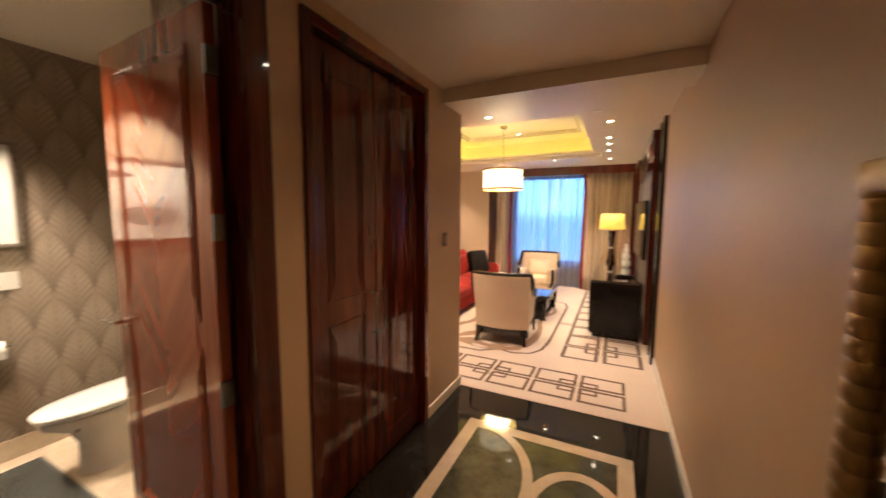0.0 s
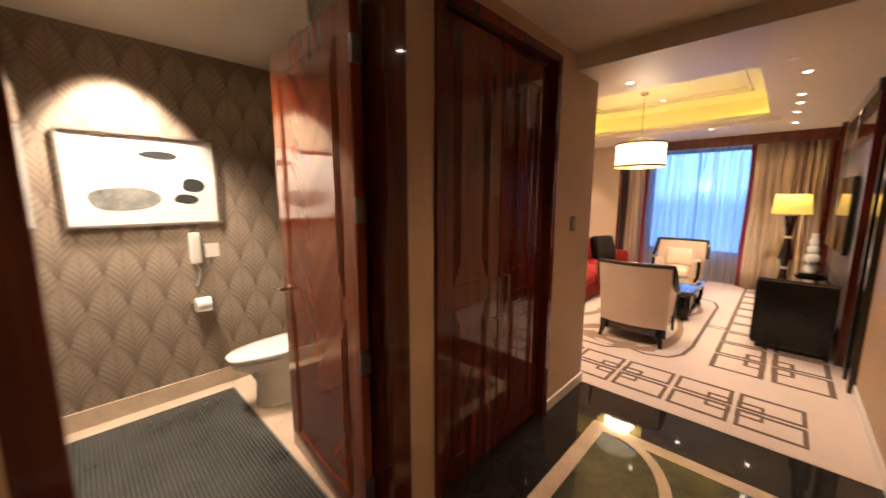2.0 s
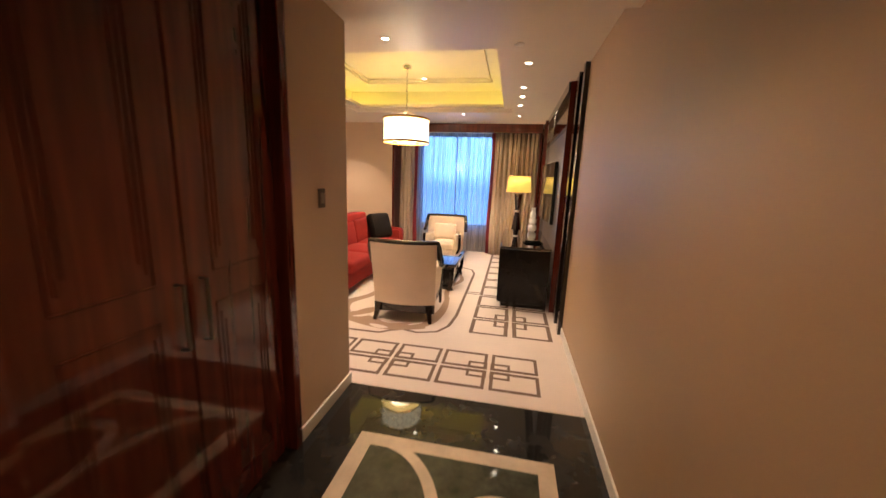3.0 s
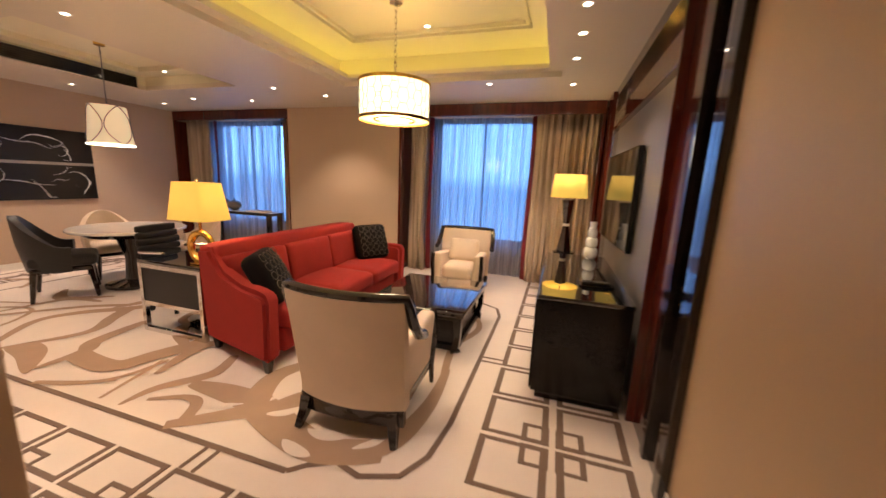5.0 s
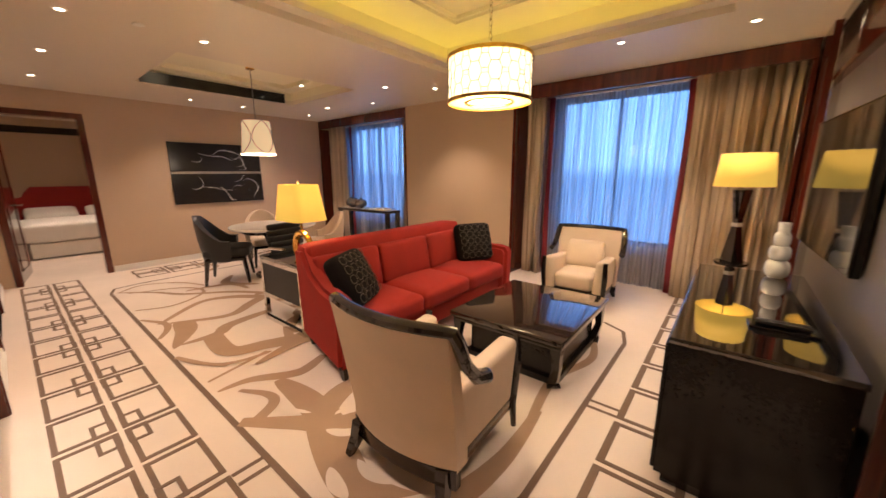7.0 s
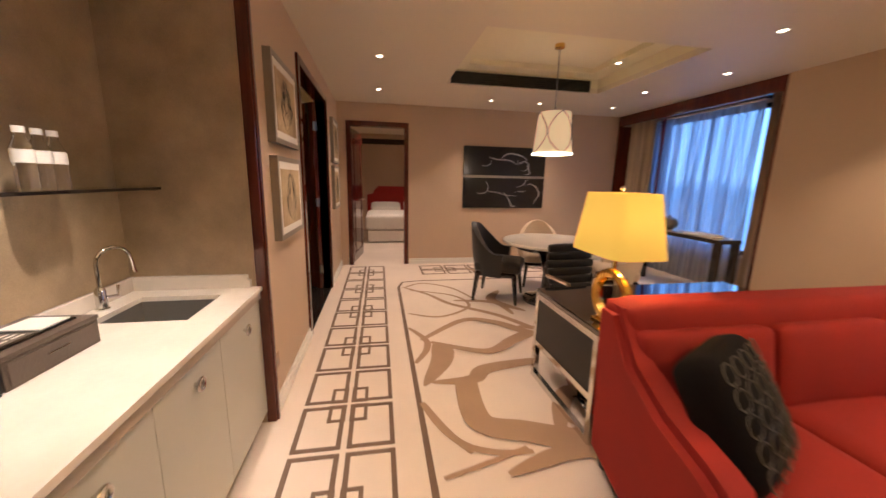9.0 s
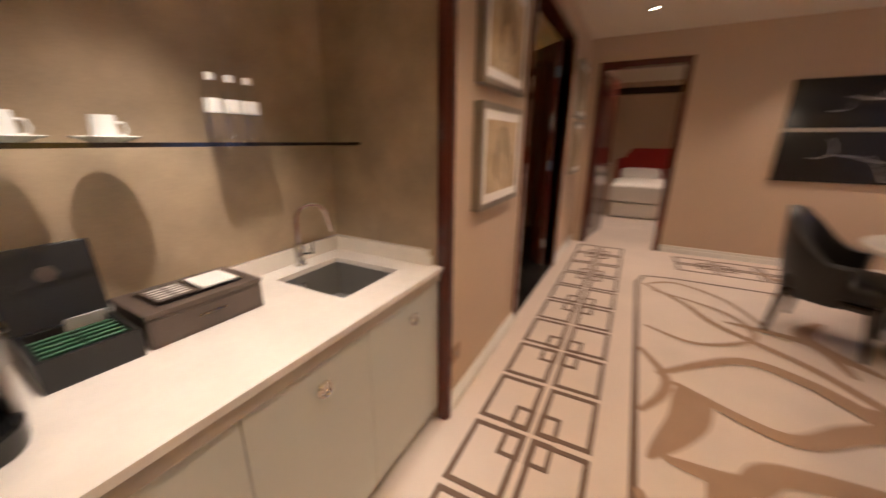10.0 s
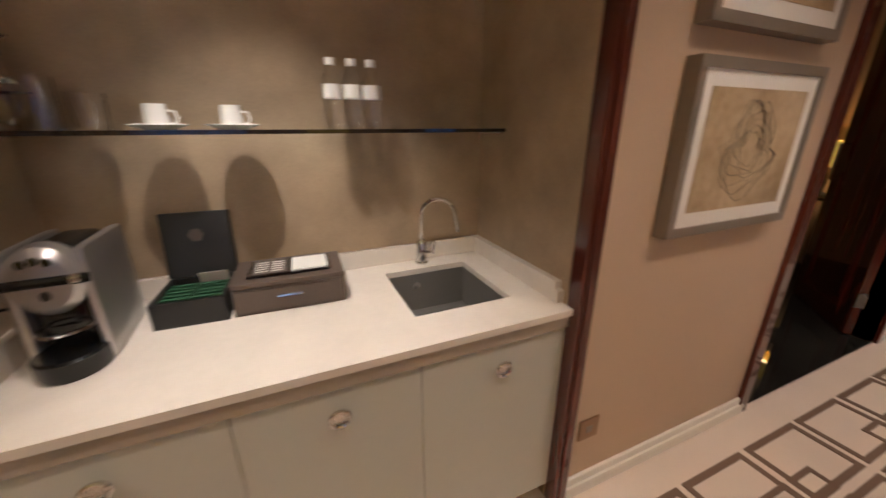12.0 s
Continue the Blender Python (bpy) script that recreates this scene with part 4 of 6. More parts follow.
# ---- sitting area ----
def armchair(at, turn, label):
    """Faces -y in its own space: curved upholstered back at +y, dark show-wood rail and legs."""
    c = thing("armchair", at, label, "armchair", turn, "cream armchairs")
    n_ = 18
    W, D = 0.60, 0.66

    def back_curve(u, z):
        x = (u - 0.5) * (W + 0.04 + 0.06 * z)
        return Vector((x, D / 2 - 0.04 + 0.07 * (1 - (2 * u - 1) ** 2) + 0.16 * max(0, z - 0.25), z))

    b_ = bmesh.new()
    for off, flip in ((0.0, 0), (-0.085, 1)):
        rows = []
        for k in range(9):
            z = 0.17 + (0.845 - 0.17) * k / 8
            rows.append([b_.verts.new(back_curve(i / n_, z) + Vector((0, off * (1 - 0.3 * k / 8), 0))) for i in range(n_ + 1)])
        for a, e_ in zip(rows, rows[1:]):
            for i in range(n_):
                b_.faces.new((a[i], a[i + 1], e_[i + 1], e_[i]))
        if flip:
            for i in range(n_):
                b_.faces.new((first[-1][i], first[-1][i + 1], rows[-1][i + 1], rows[-1][i]))
                b_.faces.new((first[0][i], first[0][i + 1], rows[0][i + 1], rows[0][i]))
            for k in range(8):
                for i in (0, n_):
                    b_.faces.new((first[k][i], first[k + 1][i], rows[k + 1][i], rows[k][i]))
        else:
            first = rows
    part("backrest", b_, "cream", c, smooth=50)
    top = [back_curve(i / n_, 0.855) + Vector((0, -0.035, 0)) for i in range(n_ + 1)]
    arms = []
    for s in (-1, 1):
        e_ = top[0] if s < 0 else top[-1]
        arm = [e_, e_ + Vector((s * 0.012, -0.02, -0.05)), e_ + Vector((s * 0.02, -0.06, -0.15)), e_ + Vector((s * 0.025, -0.13, -0.235)), e_ + Vector((s * 0.03, -0.22, -0.27))]
        arms.append(arm)
    line = arms[0][::-1] + top[1:-1] + arms[1]
    part("show_wood_rail", tube(line, 0.034, 10, flat=0.85), "ebony", c, "glossy black wood top rail")
    for s in (-1, 1):
        b_ = box(s * (W / 2 - 0.055) - 0.055, s * (W / 2 - 0.055) + 0.055, -D / 2 + 0.02, D / 2 - 0.06, 0.18, 0.55, 0.035, 4)
        for v in b_.verts:
            if v.co.z > 0.35:
                t_ = (v.co.y + D / 2) / D
                v.co.z += 0.03 * math.cos(t_ * 5) - 0.01
                v.co.x += s * 0.025 * (1 - t_)
        part("arm", b_, "cream", c, smooth=60)
        part("front_post", tube([(s * (W / 2 + 0.005), -D / 2 + 0.01, 0.57), (s * (W / 2 + 0.01), -D / 2 + 0.0, 0.40), (s * (W / 2), -D / 2 + 0.015, 0.17), (s * W / 2, -D / 2 - 0.01, 0.0)],
                                [0.022, 0.026, 0.022, 0.016], 8), "ebony", c)
        part("leg", tube([(s * (W / 2 - 0.03), D / 2 - 0.02, 0.18), (s * (W / 2 - 0.02), D / 2, 0.09), (s * (W / 2), D / 2 + 0.04, 0.0)], [0.042, 0.036, 0.024], 4), "ebony", c, smooth=0)
    q = bmesh.new()
    prev = None
    for i in range(n_ + 1):
        p = back_curve(i / n_, 0.17)
        low = 0.085 + 0.03 * math.sin(math.pi * i / n_)
        cur = [q.verts.new((p.x, p.y + dy, z)) for dy, z in ((0.006, 0.185), (0.006, low), (-0.03, low), (-0.03, 0.185))]
        if prev:
            for k in range(4):
                q.faces.new((prev[k], prev[(k + 1) % 4], cur[(k + 1) % 4], cur[k]))
        else:
            q.faces.new(cur[::-1])
        prev = cur
    q.faces.new(prev)
    part("apron", q, "ebony", c)
    part("seat_rail", box(-W / 2, W / 2, -D / 2 + 0.01, D / 2 - 0.03, 0.13, 0.20, 0.01), "ebony", c)
    part("seat", pad(W - 0.20, D - 0.09, 0.19, 0.30, 12, None, (0, -0.03, 0.30), 0.02), "cream", c, smooth=60)
    cu = pad(0.40, 0.34, 0.10, 0.48, 10, None, (0, 0, 0), 0.03)
    part("back_cushion", moved(cu, pose(0, D / 2 - 0.17, 0.55, 68, 0, 0)), "cream", c, smooth=60)
    return c


armchair((0.02, 1.53, 0.012), 183, "cream chenille armchair with glossy black show-wood frame, back turned")
armchair((-0.12, 4.25, 0.012), 3, "cream armchair with black wood frame and a cushion").scale = (1.04, 0.95, 0.94)

sf = thing("sofa", (-1.20, 2.66, 0.012), "three-seat red chenille sofa with dark feet", "sofa", 0)
L2, B0, F0 = 1.19, -0.41, 0.41
b = pad(0.24, 2 * L2 - 0.40, 0.80, 0.24, 16, None, (0, 0, 0))
part("backrest", moved(b, pose(B0 + 0.115, 0, 0.49, 0, -4, 0)), "redcloth", sf, smooth=60)
for s in (-1, 1):
    b_ = extrude_outline([(B0 + 0.02, 0.10), (F0, 0.10), (F0 + 0.01, 0.56), (F0 - 0.02, 0.615), (F0 - 0.10, 0.63), (F0 - 0.30, 0.64), (F0 - 0.52, 0.70), (F0 - 0.66, 0.83), (B0 + 0.14, 0.868), (B0 - 0.02, 0.86), (B0 - 0.035, 0.82)], 0.15)
    bmesh.ops.bevel(b_, geom=[e_ for e_ in b_.edges if len(e_.link_faces) == 2 and e_.calc_face_angle() > 1.2], offset=0.035, segments=4, affect="EDGES")
    moved(b_, Matrix.Translation((0, s * (L2 - 0.075) - 0.075, 0)))
    for v in b_.verts:
        v.co.y -= s * 0.19 * (F0 - v.co.x) / (F0 - B0)
    part("arm", b_, "redcloth", sf, smooth=60)
part("base", box(B0 + 0.02, F0 - 0.04, -L2 + 0.22, L2 - 0.22, 0.10, 0.30, 0.02), "redcloth", sf)
for k in range(3):
    y = (k - 1) * 0.66
    part("seat_cushion", pad(0.70, 0.65, 0.17, 0.33, 14, None, (0.09, y, 0.37), 0.025), "redcloth", sf, smooth=60)
    b_ = pad(0.37, 0.645, 0.13, 0.28, 14, None, (0, 0, 0), 0.025)
    part("back_cushion", moved(b_, pose(-0.165, y, 0.615, 0, 80, 0)), "redcloth", sf, smooth=60)
for x in (B0 + 0.07, F0 - 0.07):
    for y in ((-L2 + 0.08, L2 - 0.08) if x > 0 else (-L2 + 0.25, L2 - 0.25)):
        part("foot", moved(lathe([(0.025, 0), (0.042, 0.11)], 4), pose(x, y, 0, 0, 0, 45)), "ebony", sf, smooth=0)


def throw_pillow(at, tilt, turn, lab):
    p_ = thing("throw_pillow", at, lab, "pillow", turn, "sofa pillows")
    p_.rotation_euler = Euler([radians(a) for a in (tilt, 0, turn)])
    part("cover", pad(0.43, 0.43, 0.15, 0.40, 12, None, (0, 0, 0), 0.035), "blackcloth", p_, smooth=60)
    def bulge(x, y):
        return 0.078 + 0.035 * max(0, 1 - (2 * x / 0.44) ** 2) * max(0, 1 - (2 * y / 0.44) ** 2)

    for side in (1, -1):
        bm_ = None
        for i in range(5):
            for j in range(5):
                cx, cy = (i - 2) * 0.078, (j - 2) * 0.078
                pts = [(cx + 0.031 * sx, cy + 0.031 * sy) for sx, sy in ((-1, -0.5), (-0.5, -1), (0.5, -1), (1, -0.5), (1, 0.5), (0.5, 1), (-0.5, 1), (-1, 0.5))]
                bm_ = tube([(x, y, bulge(x, y) if side > 0 else -bulge(x, y) + 0.025) for x, y in pts], 0.0025, 4, bm_, True)
        part("octagon_weave", bm_, "goldthread", p_, "grey-gold octagon weave")
    return p_


throw_pillow((-1.08, 1.83, 0.66), 62, 118, "black velvet throw pillow with octagon weave leaning in sofa corner")
throw_pillow((-1.13, 3.55, 0.68), 70, 62, "black velvet throw pillow with octagon weave against sofa arm")

ct = thing("coffee_table", (-0.045, 2.84, 0.012), "glossy black coffee table with thick polished dark stone top", "table")
TX, TY = 0.46, 0.53
part("tabletop", box(-TX, TX, -TY, TY, 0.335, 0.382, 0.012, 3), "tablestone", ct)
part("edge_moulding", box(-TX + 0.02, TX - 0.02, -TY + 0.02, TY - 0.02, 0.30, 0.334, 0.008), "ebony", ct)
for sx in (-1, 1):
    for sy in (-1, 1):
        x, y = sx * (TX - 0.06), sy * (TY - 0.06)
        part("leg", tube([(x, y, 0.30), (x * 1.02, y * 1.02, 0.16), (x * 0.94, y * 0.94, 0.02), (x * 0.98, y * 0.98, 0.0)], [0.05, 0.035, 0.045, 0.05], 4), "ebony", ct, smooth=0)
part("plinth", box(-TX + 0.10, TX - 0.06, -TY + 0.09, TY - 0.09, 0.0, 0.05, 0.006), "satinblack", ct)
part("pedestal", box(-TX + 0.13, TX - 0.09, -TY + 0.12, TY - 0.12, 0.0, 0.30, 0.006), "satinblack", ct)

cab = thing("media_cabinet", (1.27, 2.75, 0.012), "low glossy black sideboard below the television", "cabinet")
part("body", box(-0.27, 0.30, -0.80, 0.80, 0.06, 0.715, 0.004), "satinblack", cab)
part("top", box(-0.275, 0.305, -0.81, 0.81, 0.716, 0.745, 0.004), "lacquer", cab)
part("plinth", box(-0.24, 0.30, -0.77, 0.77, 0, 0.06), "ebony", cab)
for k in range(3):
    dd = part("door", box(-0.286, -0.271, -0.79 + k * 0.528, -0.267 + k * 0.528, 0.07, 0.705, 0.003), "satinblack", cab)
    part("handle", box(-0.296, -0.286, -0.30 + k * 0.528, -0.29 + k * 0.528, 0.35, 0.50), "chrome", dd)
vs = thing("vase", (1.42, 3.42, 0.757), "white glazed vase of stacked globes", "vase")
prof = [(0.0, 0.0), (0.042, 0.0)]
for r, zc, hh in ((0.068, 0.062, 0.058), (0.058, 0.168, 0.05), (0.045, 0.258, 0.042)):
    prof += [(0.034 + (r - 0.034) * math.cos(a) ** 0.8, zc + hh * math.sin(a)) for a in [radians(-84 + 12 * i) for i in range(15)]]
prof += [(0.031, 0.31), (0.033, 0.355), (0.036, 0.37), (0.030, 0.368), (0.026, 0.31), (0.0, 0.30)]
part("body", lathe(prof, 36), "porcelain", vs, smooth=70)
rb = thing("remote_tray", (1.37, 2.33, 0.757), "black tray holding remote controls", "tray", 3)
part("tray", box(-0.11, 0.13, -0.05, 0.06, 0, 0.012, 0.004), "blackplastic", rb)
part("remote", box(-0.09, 0.10, -0.035, 0.0, 0.012, 0.032, 0.008), "blackplastic", rb)
part("remote", box(-0.08, 0.11, 0.01, 0.045, 0.012, 0.030, 0.008), "leather", rb)

st = thing("side_table", (1.19, 4.40, 0.012), "small dark side table in the curtain corner", "table")
part("tabletop", lathe([(0, 0.60), (0.125, 0.60), (0.13, 0.61), (0.13, 0.625), (0, 0.625)], 32), "ebony", st)
part("stem", lathe([(0.03, 0.02), (0.022, 0.3), (0.03, 0.6)], 16), "ebony", st)
part("foot", lathe([(0.12, 0), (0.12, 0.015), (0.03, 0.03)], 28), "ebony", st)
fl = thing("table_lamp", (1.19, 4.40, 0.637), "lamp with black hourglass base and yellow drum shade, lit", "lamp")
part("base", lathe([(0.0, 0), (0.085, 0), (0.085, 0.012), (0.035, 0.335), (0.035, 0.36), (0.07, 0.66), (0.0, 0.66)], 4), "lacquer", fl, smooth=0)
part("band", lathe([(0.042, 0.33), (0.042, 0.365)], 4), "porcelain", fl, smooth=0)
part("rod", lathe([(0.006, 0.65), (0.006, 0.94)], 8), "steel", fl)
solid(part("shade", open_lathe([(0.222, 0.69), (0.19, 0.975)]), "shade", fl, "glowing yellow fabric shade"), 0.003)
part("bulb", moved(pad(0.07, 0.07, 0.09, 0.49, 5), pose(0, 0, 0.82)), "inside", fl)


pd = thing("drum_pendant", (-0.42, 2.70, 1.975), "large lit drum pendant with brass rings and lattice", "lamp")
R = 0.312
part("shade", open_lathe([(R, 0.02), (R, 0.31)], 48), "drum", pd)
part("diffuser", open_lathe([(0.19, 0.012), (R - 0.006, 0.012)], 48), "drumlow", pd, "yellow glowing lower diffuser")
part("inner_disc", lathe([(0.0, 0.03), (0.17, 0.03), (0.17, 0.034)], 40), "inside", pd)
part("inner_ring", moved(tube([(0.18 * math.cos(a * 0.1571), 0.18 * math.sin(a * 0.1571), 0.012) for a in range(40)], 0.010, 6, None, True), pose(0, 0, 0)), "gold", pd)
for z in (0.012, 0.315):
    part("ring", open_lathe([(R + 0.002, z - 0.012), (R + 0.012, z - 0.012), (R + 0.012, z + 0.014), (R + 0.002, z + 0.014), (R + 0.002, z - 0.012)], 48), "gold", pd, "brass ring")
bm_ = None
K = 14
for i in range(K):
    a0 = 2 * math.pi * i / K
    dA = 2 * math.pi / K

    def on(u, z):
        return ((R + 0.003) * math.cos(a0 + u * dA), (R + 0.003) * math.sin(a0 + u * dA), z)
    for zc in (0.105, 0.225):
        pts = [on(u, zc + z) for u, z in ((0.2, 0.0), (0.33, 0.045), (0.67, 0.045), (0.8, 0.0), (0.67, -0.045), (0.33, -0.045))]
        bm_ = tube(pts, 0.0028, 4, bm_, True)
        bm_ = tube([on(0.8, zc), on(1.2, zc)], 0.0028, 4, bm_)
    for u in (0.33, 0.67):
        bm_ = tube([on(u, 0.15), on(u, 0.18)], 0.0028, 4, bm_)
        bm_ = tube([on(u, 0.27), on(u, 0.31)], 0.0028, 4, bm_)
        bm_ = tube([on(u, 0.02), on(u, 0.06)], 0.0028, 4, bm_)
part("lattice", bm_, "goldthread", pd, "thin geometric wire lattice")
bm_ = None
for k in range(12):
    cz = 0.43 + k * 0.045
    pts = [((0.012 * math.cos(a), 0, cz + 0.03 * math.sin(a)) if k % 2 else (0, 0.012 * math.cos(a), cz + 0.03 * math.sin(a))) for a in [i * math.pi / 5 for i in range(10)]]
    bm_ = tube(pts, 0.0035, 5, bm_, True)
part("chain", bm_, "chrome", pd)
part("canopy", lathe([(0.06, 0.995), (0.055, 0.965), (0.01, 0.955), (0, 0.955)], 24), "chrome", pd)
for a in (0, 2.09, 4.19):
    part("arm", tube([(0, 0, 0.42), ((R - 0.02) * math.cos(a), (R - 0.02) * math.sin(a), 0.315)], 0.004, 5), "chrome", pd)
lamp("pendant_light", "POINT", (-0.42, 2.70, 1.90), 40, (1.0, 0.80, 0.5), 0.2)
lamp("side_lamp_light", "POINT", (1.19, 4.40, 1.46), 14, (1.0, 0.70, 0.32), 0.05)
lamp("desk_lamp_light", "POINT", (-1.78, 1.83, 1.20), 12, (1.0, 0.70, 0.32), 0.05)

# ---- desk ----
dk = thing("desk", (-2.06, 2.50, 0.012), "black glass-topped desk with polished steel frame", "desk")
DXh, DYh, DZ = 0.37, 0.78, 0.665
part("desktop", box(-DXh, DXh, -DYh, DYh, DZ - 0.03, DZ, 0.004), "lacquer", dk)
for sy in (-1, 1):
    y = sy * (DYh - 0.02)
    for sx in (-1, 1):
        part("leg", box(sx * (DXh - 0.02) - 0.02, sx * (DXh - 0.02) + 0.02, y - 0.02, y + 0.02, 0, DZ - 0.031, 0.002), "chrome", dk)
    for z in (0.02, 0.27, DZ - 0.052):
        part("rail", box(-DXh + 0.04, DXh - 0.04, y - 0.018, y + 0.018, z - 0.02, z + 0.02, 0.002), "chrome", dk)
    part("side_panel", box(-DXh + 0.04, DXh - 0.04, y - 0.008, y + 0.008, 0.29, DZ - 0.072), "leather", dk)
part("modesty_panel", box(DXh - 0.05, DXh - 0.03, -DYh + 0.05, DYh - 0.05, 0.29, DZ - 0.04), "ebony", dk)
cb = thing("cable_bundle", (-2.0, 1.95, 0.012), "tangle of black cables on the floor under desk", "cable")
rng = random.Random(7)
for k in range(4):
    pts = [(0.10 * math.sin(i * 0.9 + k) + rng.uniform(-0.02, 0.02), 0.07 * math.cos(i * 0.8 + k * 2), 0.012 + 0.02 * (i % 3)) for i in range(14)]
    part("cable", tube(pts, 0.008, 6), "blackplastic", cb)
dlp = thing("desk_lamp", (-1.78, 1.83, 0.678), "lamp with gold ring base and yellow shade, lit", "lamp")
ring_pts = [(0.125 * math.cos(i * math.pi / 16), 0, 0.145 + 0.125 * math.sin(i * math.pi / 16)) for i in range(32)]
part("ring_base", tube(ring_pts, 0.026, 8, None, True, 1.2), "gold", dlp, "thick gold ring base")
part("foot", box(-0.09, 0.09, -0.05, 0.05, 0, 0.014, 0.003), "gold", dlp)
part("neck", lathe([(0.012, 0.26), (0.012, 0.42)], 10), "gold", dlp)


def soft_square_shade(w0, w1, d0, d1, z0, z1):
    q = bmesh.new()
    rows = []
    for w, d_, z in ((w0, d0, z0), (w1, d1, z1)):
        r = []
        for i in range(48):
            a = 2 * math.pi * i / 48
            c_, s_ = math.cos(a), math.sin(a)
            e_ = 0.35
            r.append(q.verts.new((w * math.copysign(abs(c_) ** e_, c_), d_ * math.copysign(abs(s_) ** e_, s_), z)))
        rows.append(r)
    for i in range(48):
        j = (i + 1) % 48
        q.faces.new((rows[0][i], rows[0][j], rows[1][j], rows[1][i]))
    return q


solid(part("shade", soft_square_shade(0.215, 0.165, 0.15, 0.115, 0.385, 0.69), "shade", dlp, "glowing yellow fabric shade"), 0.003)
part("finial", moved(pad(0.025, 0.025, 0.025, 0.49, 4), pose(0, 0, 0.712)), "chrome", dlp)
part("rod", lathe([(0.004, 0.40), (0.004, 0.705)], 6), "chrome", dlp)
oc = thing("desk_chair", (-2.72, 2.30, 0.012), "black ribbed leather swivel desk chair", "chair", 95)
for k in range(6):
    part("back_rib", pad(0.46 - 0.02 * abs(k - 3), 0.05, 0.075, 0.45, 6, None, (0, 0.22 + 0.012 * k, 0.50 + k * 0.068)), "leather", oc)
part("seat", pad(0.48, 0.46, 0.09, 0.4, 8, None, (0, 0, 0.44)), "leather", oc, smooth=60)
part("stem", lathe([(0.03, 0.08), (0.025, 0.40)], 12), "chrome", oc)
for k in range(5):
    a = k * 2 * math.pi / 5
    lg = part("leg", tube([(0, 0, 0.10), (0.27 * math.cos(a), 0.27 * math.sin(a), 0.06)], [0.025, 0.015], 6), "chrome", oc)
    part("castor", moved(lathe([(0.03, -0.015), (0.03, 0.015)], 12), pose(0.27 * math.cos(a), 0.27 * math.sin(a), 0.03, 90, 0, math.degrees(a))), "blackplastic", lg)
for s in (-1, 1):
    part("armrest", tube([(s * 0.25, 0.20, 0.62), (s * 0.27, -0.12, 0.64), (s * 0.25, -0.16, 0.45)], 0.018, 6), "chrome", oc)

# ---- dining corner ----
dt = thing("dining_table", (-3.98, 2.62, 0.012), "round cream marble topped table on dark pedestal", "table")
part("tabletop", lathe([(0, 0.70), (0.56, 0.70), (0.575, 0.71), (0.575, 0.725), (0.565, 0.735), (0, 0.735)], 56), "whitestone", dt)
part("apron", lathe([(0.42, 0.64), (0.52, 0.699), (0.0, 0.699)], 40), "ebony", dt)
part("pedestal", lathe([(0.30, 0), (0.30, 0.03), (0.10, 0.08), (0.08, 0.35), (0.16, 0.64)], 32), "ebony", dt)


def tub_chair(at, turn, mat, lab, seat="cream"):
    """Faces -y; wrapped back that slopes down into the arms."""
    c = thing("dining_chair", at, lab, "chair", turn, "chairs round the dining table")
    b_ = bmesh.new()
    N = 22
    outer, inner = [], []
    for i in range(N + 1):
        a = radians(-15 + 210 * i / N)
        top = 0.56 + 0.31 * max(0.0, math.sin(a)) ** 1.3
        for lst, r in ((outer, 0.30), (inner, 0.245)):
            x, y = r * math.cos(a), r * math.sin(a) * 0.95
            lst.append((b_.verts.new((x * 0.86, y * 0.86, 0.30)), b_.verts.new((x * 0.97, y, (0.3 + top) / 2)), b_.verts.new((x, y * 1.06, top))))
    for i in range(N):
        for k in range(2):
            b_.faces.new((outer[i][k], outer[i + 1][k], outer[i + 1][k + 1], outer[i][k + 1]))
            b_.faces.new((inner[i][k], inner[i][k + 1], inner[i + 1][k + 1], inner[i + 1][k]))
        b_.faces.new((outer[i][2], outer[i + 1][2], inner[i + 1][2], inner[i][2]))
        b_.faces.new((outer[i][0], inner[i][0], inner[i + 1][0], outer[i + 1][0]))
    for i in (0, N):
        b_.faces.new((outer[i][0], outer[i][1], inner[i][1], inner[i][0]))
        b_.faces.new((outer[i][1], outer[i][2], inner[i][2], inner[i][1]))
    part("backrest", b_, mat, c, smooth=60)
    part("seat", pad(0.46, 0.46, 0.12, 0.4, 10, None, (0, -0.01, 0.40), 0.015), seat, c, smooth=60)
    part("seat_frame", box(-0.22, 0.22, -0.20, 0.20, 0.29, 0.345, 0.02), "ebony", c)
    for sx in (-1, 1):
        for sy in (-1, 1):
            part("leg", tube([(sx * 0.19, sy * 0.18, 0.33), (sx * 0.22, sy * 0.215, 0.0)], [0.027, 0.015], 6), "ebony", c)
    return c


tub_chair((-4.20, 2.06, 0.012), 151, "leather", "black leather tub dining chair with black seat", "leather").scale = (1.18, 1.18, 1.05)
tub_chair((-4.68, 2.80, 0.012), 76, "cream", "cream tub dining chair behind the table")
tub_chair((-3.75, 3.30, 0.012), -19, "cream", "cream tub dining chair near the window")
p2 = thing("ivory_pendant", (-3.86, 2.47, 1.715), "tapered ivory pendant lamp with metal arcs", "lamp")
part("shade", open_lathe([(0.205, 0.0), (0.185, 0.2), (0.165, 0.42)], 40), "ivory", p2)
part("rim", moved(tube([(0.207 * math.cos(i * 0.1571), 0.207 * math.sin(i * 0.1571), 0.0) for i in range(40)], 0.009, 6, None, True), pose(0, 0, 0)), "inside", p2, "bright lower rim")
bm_ = None
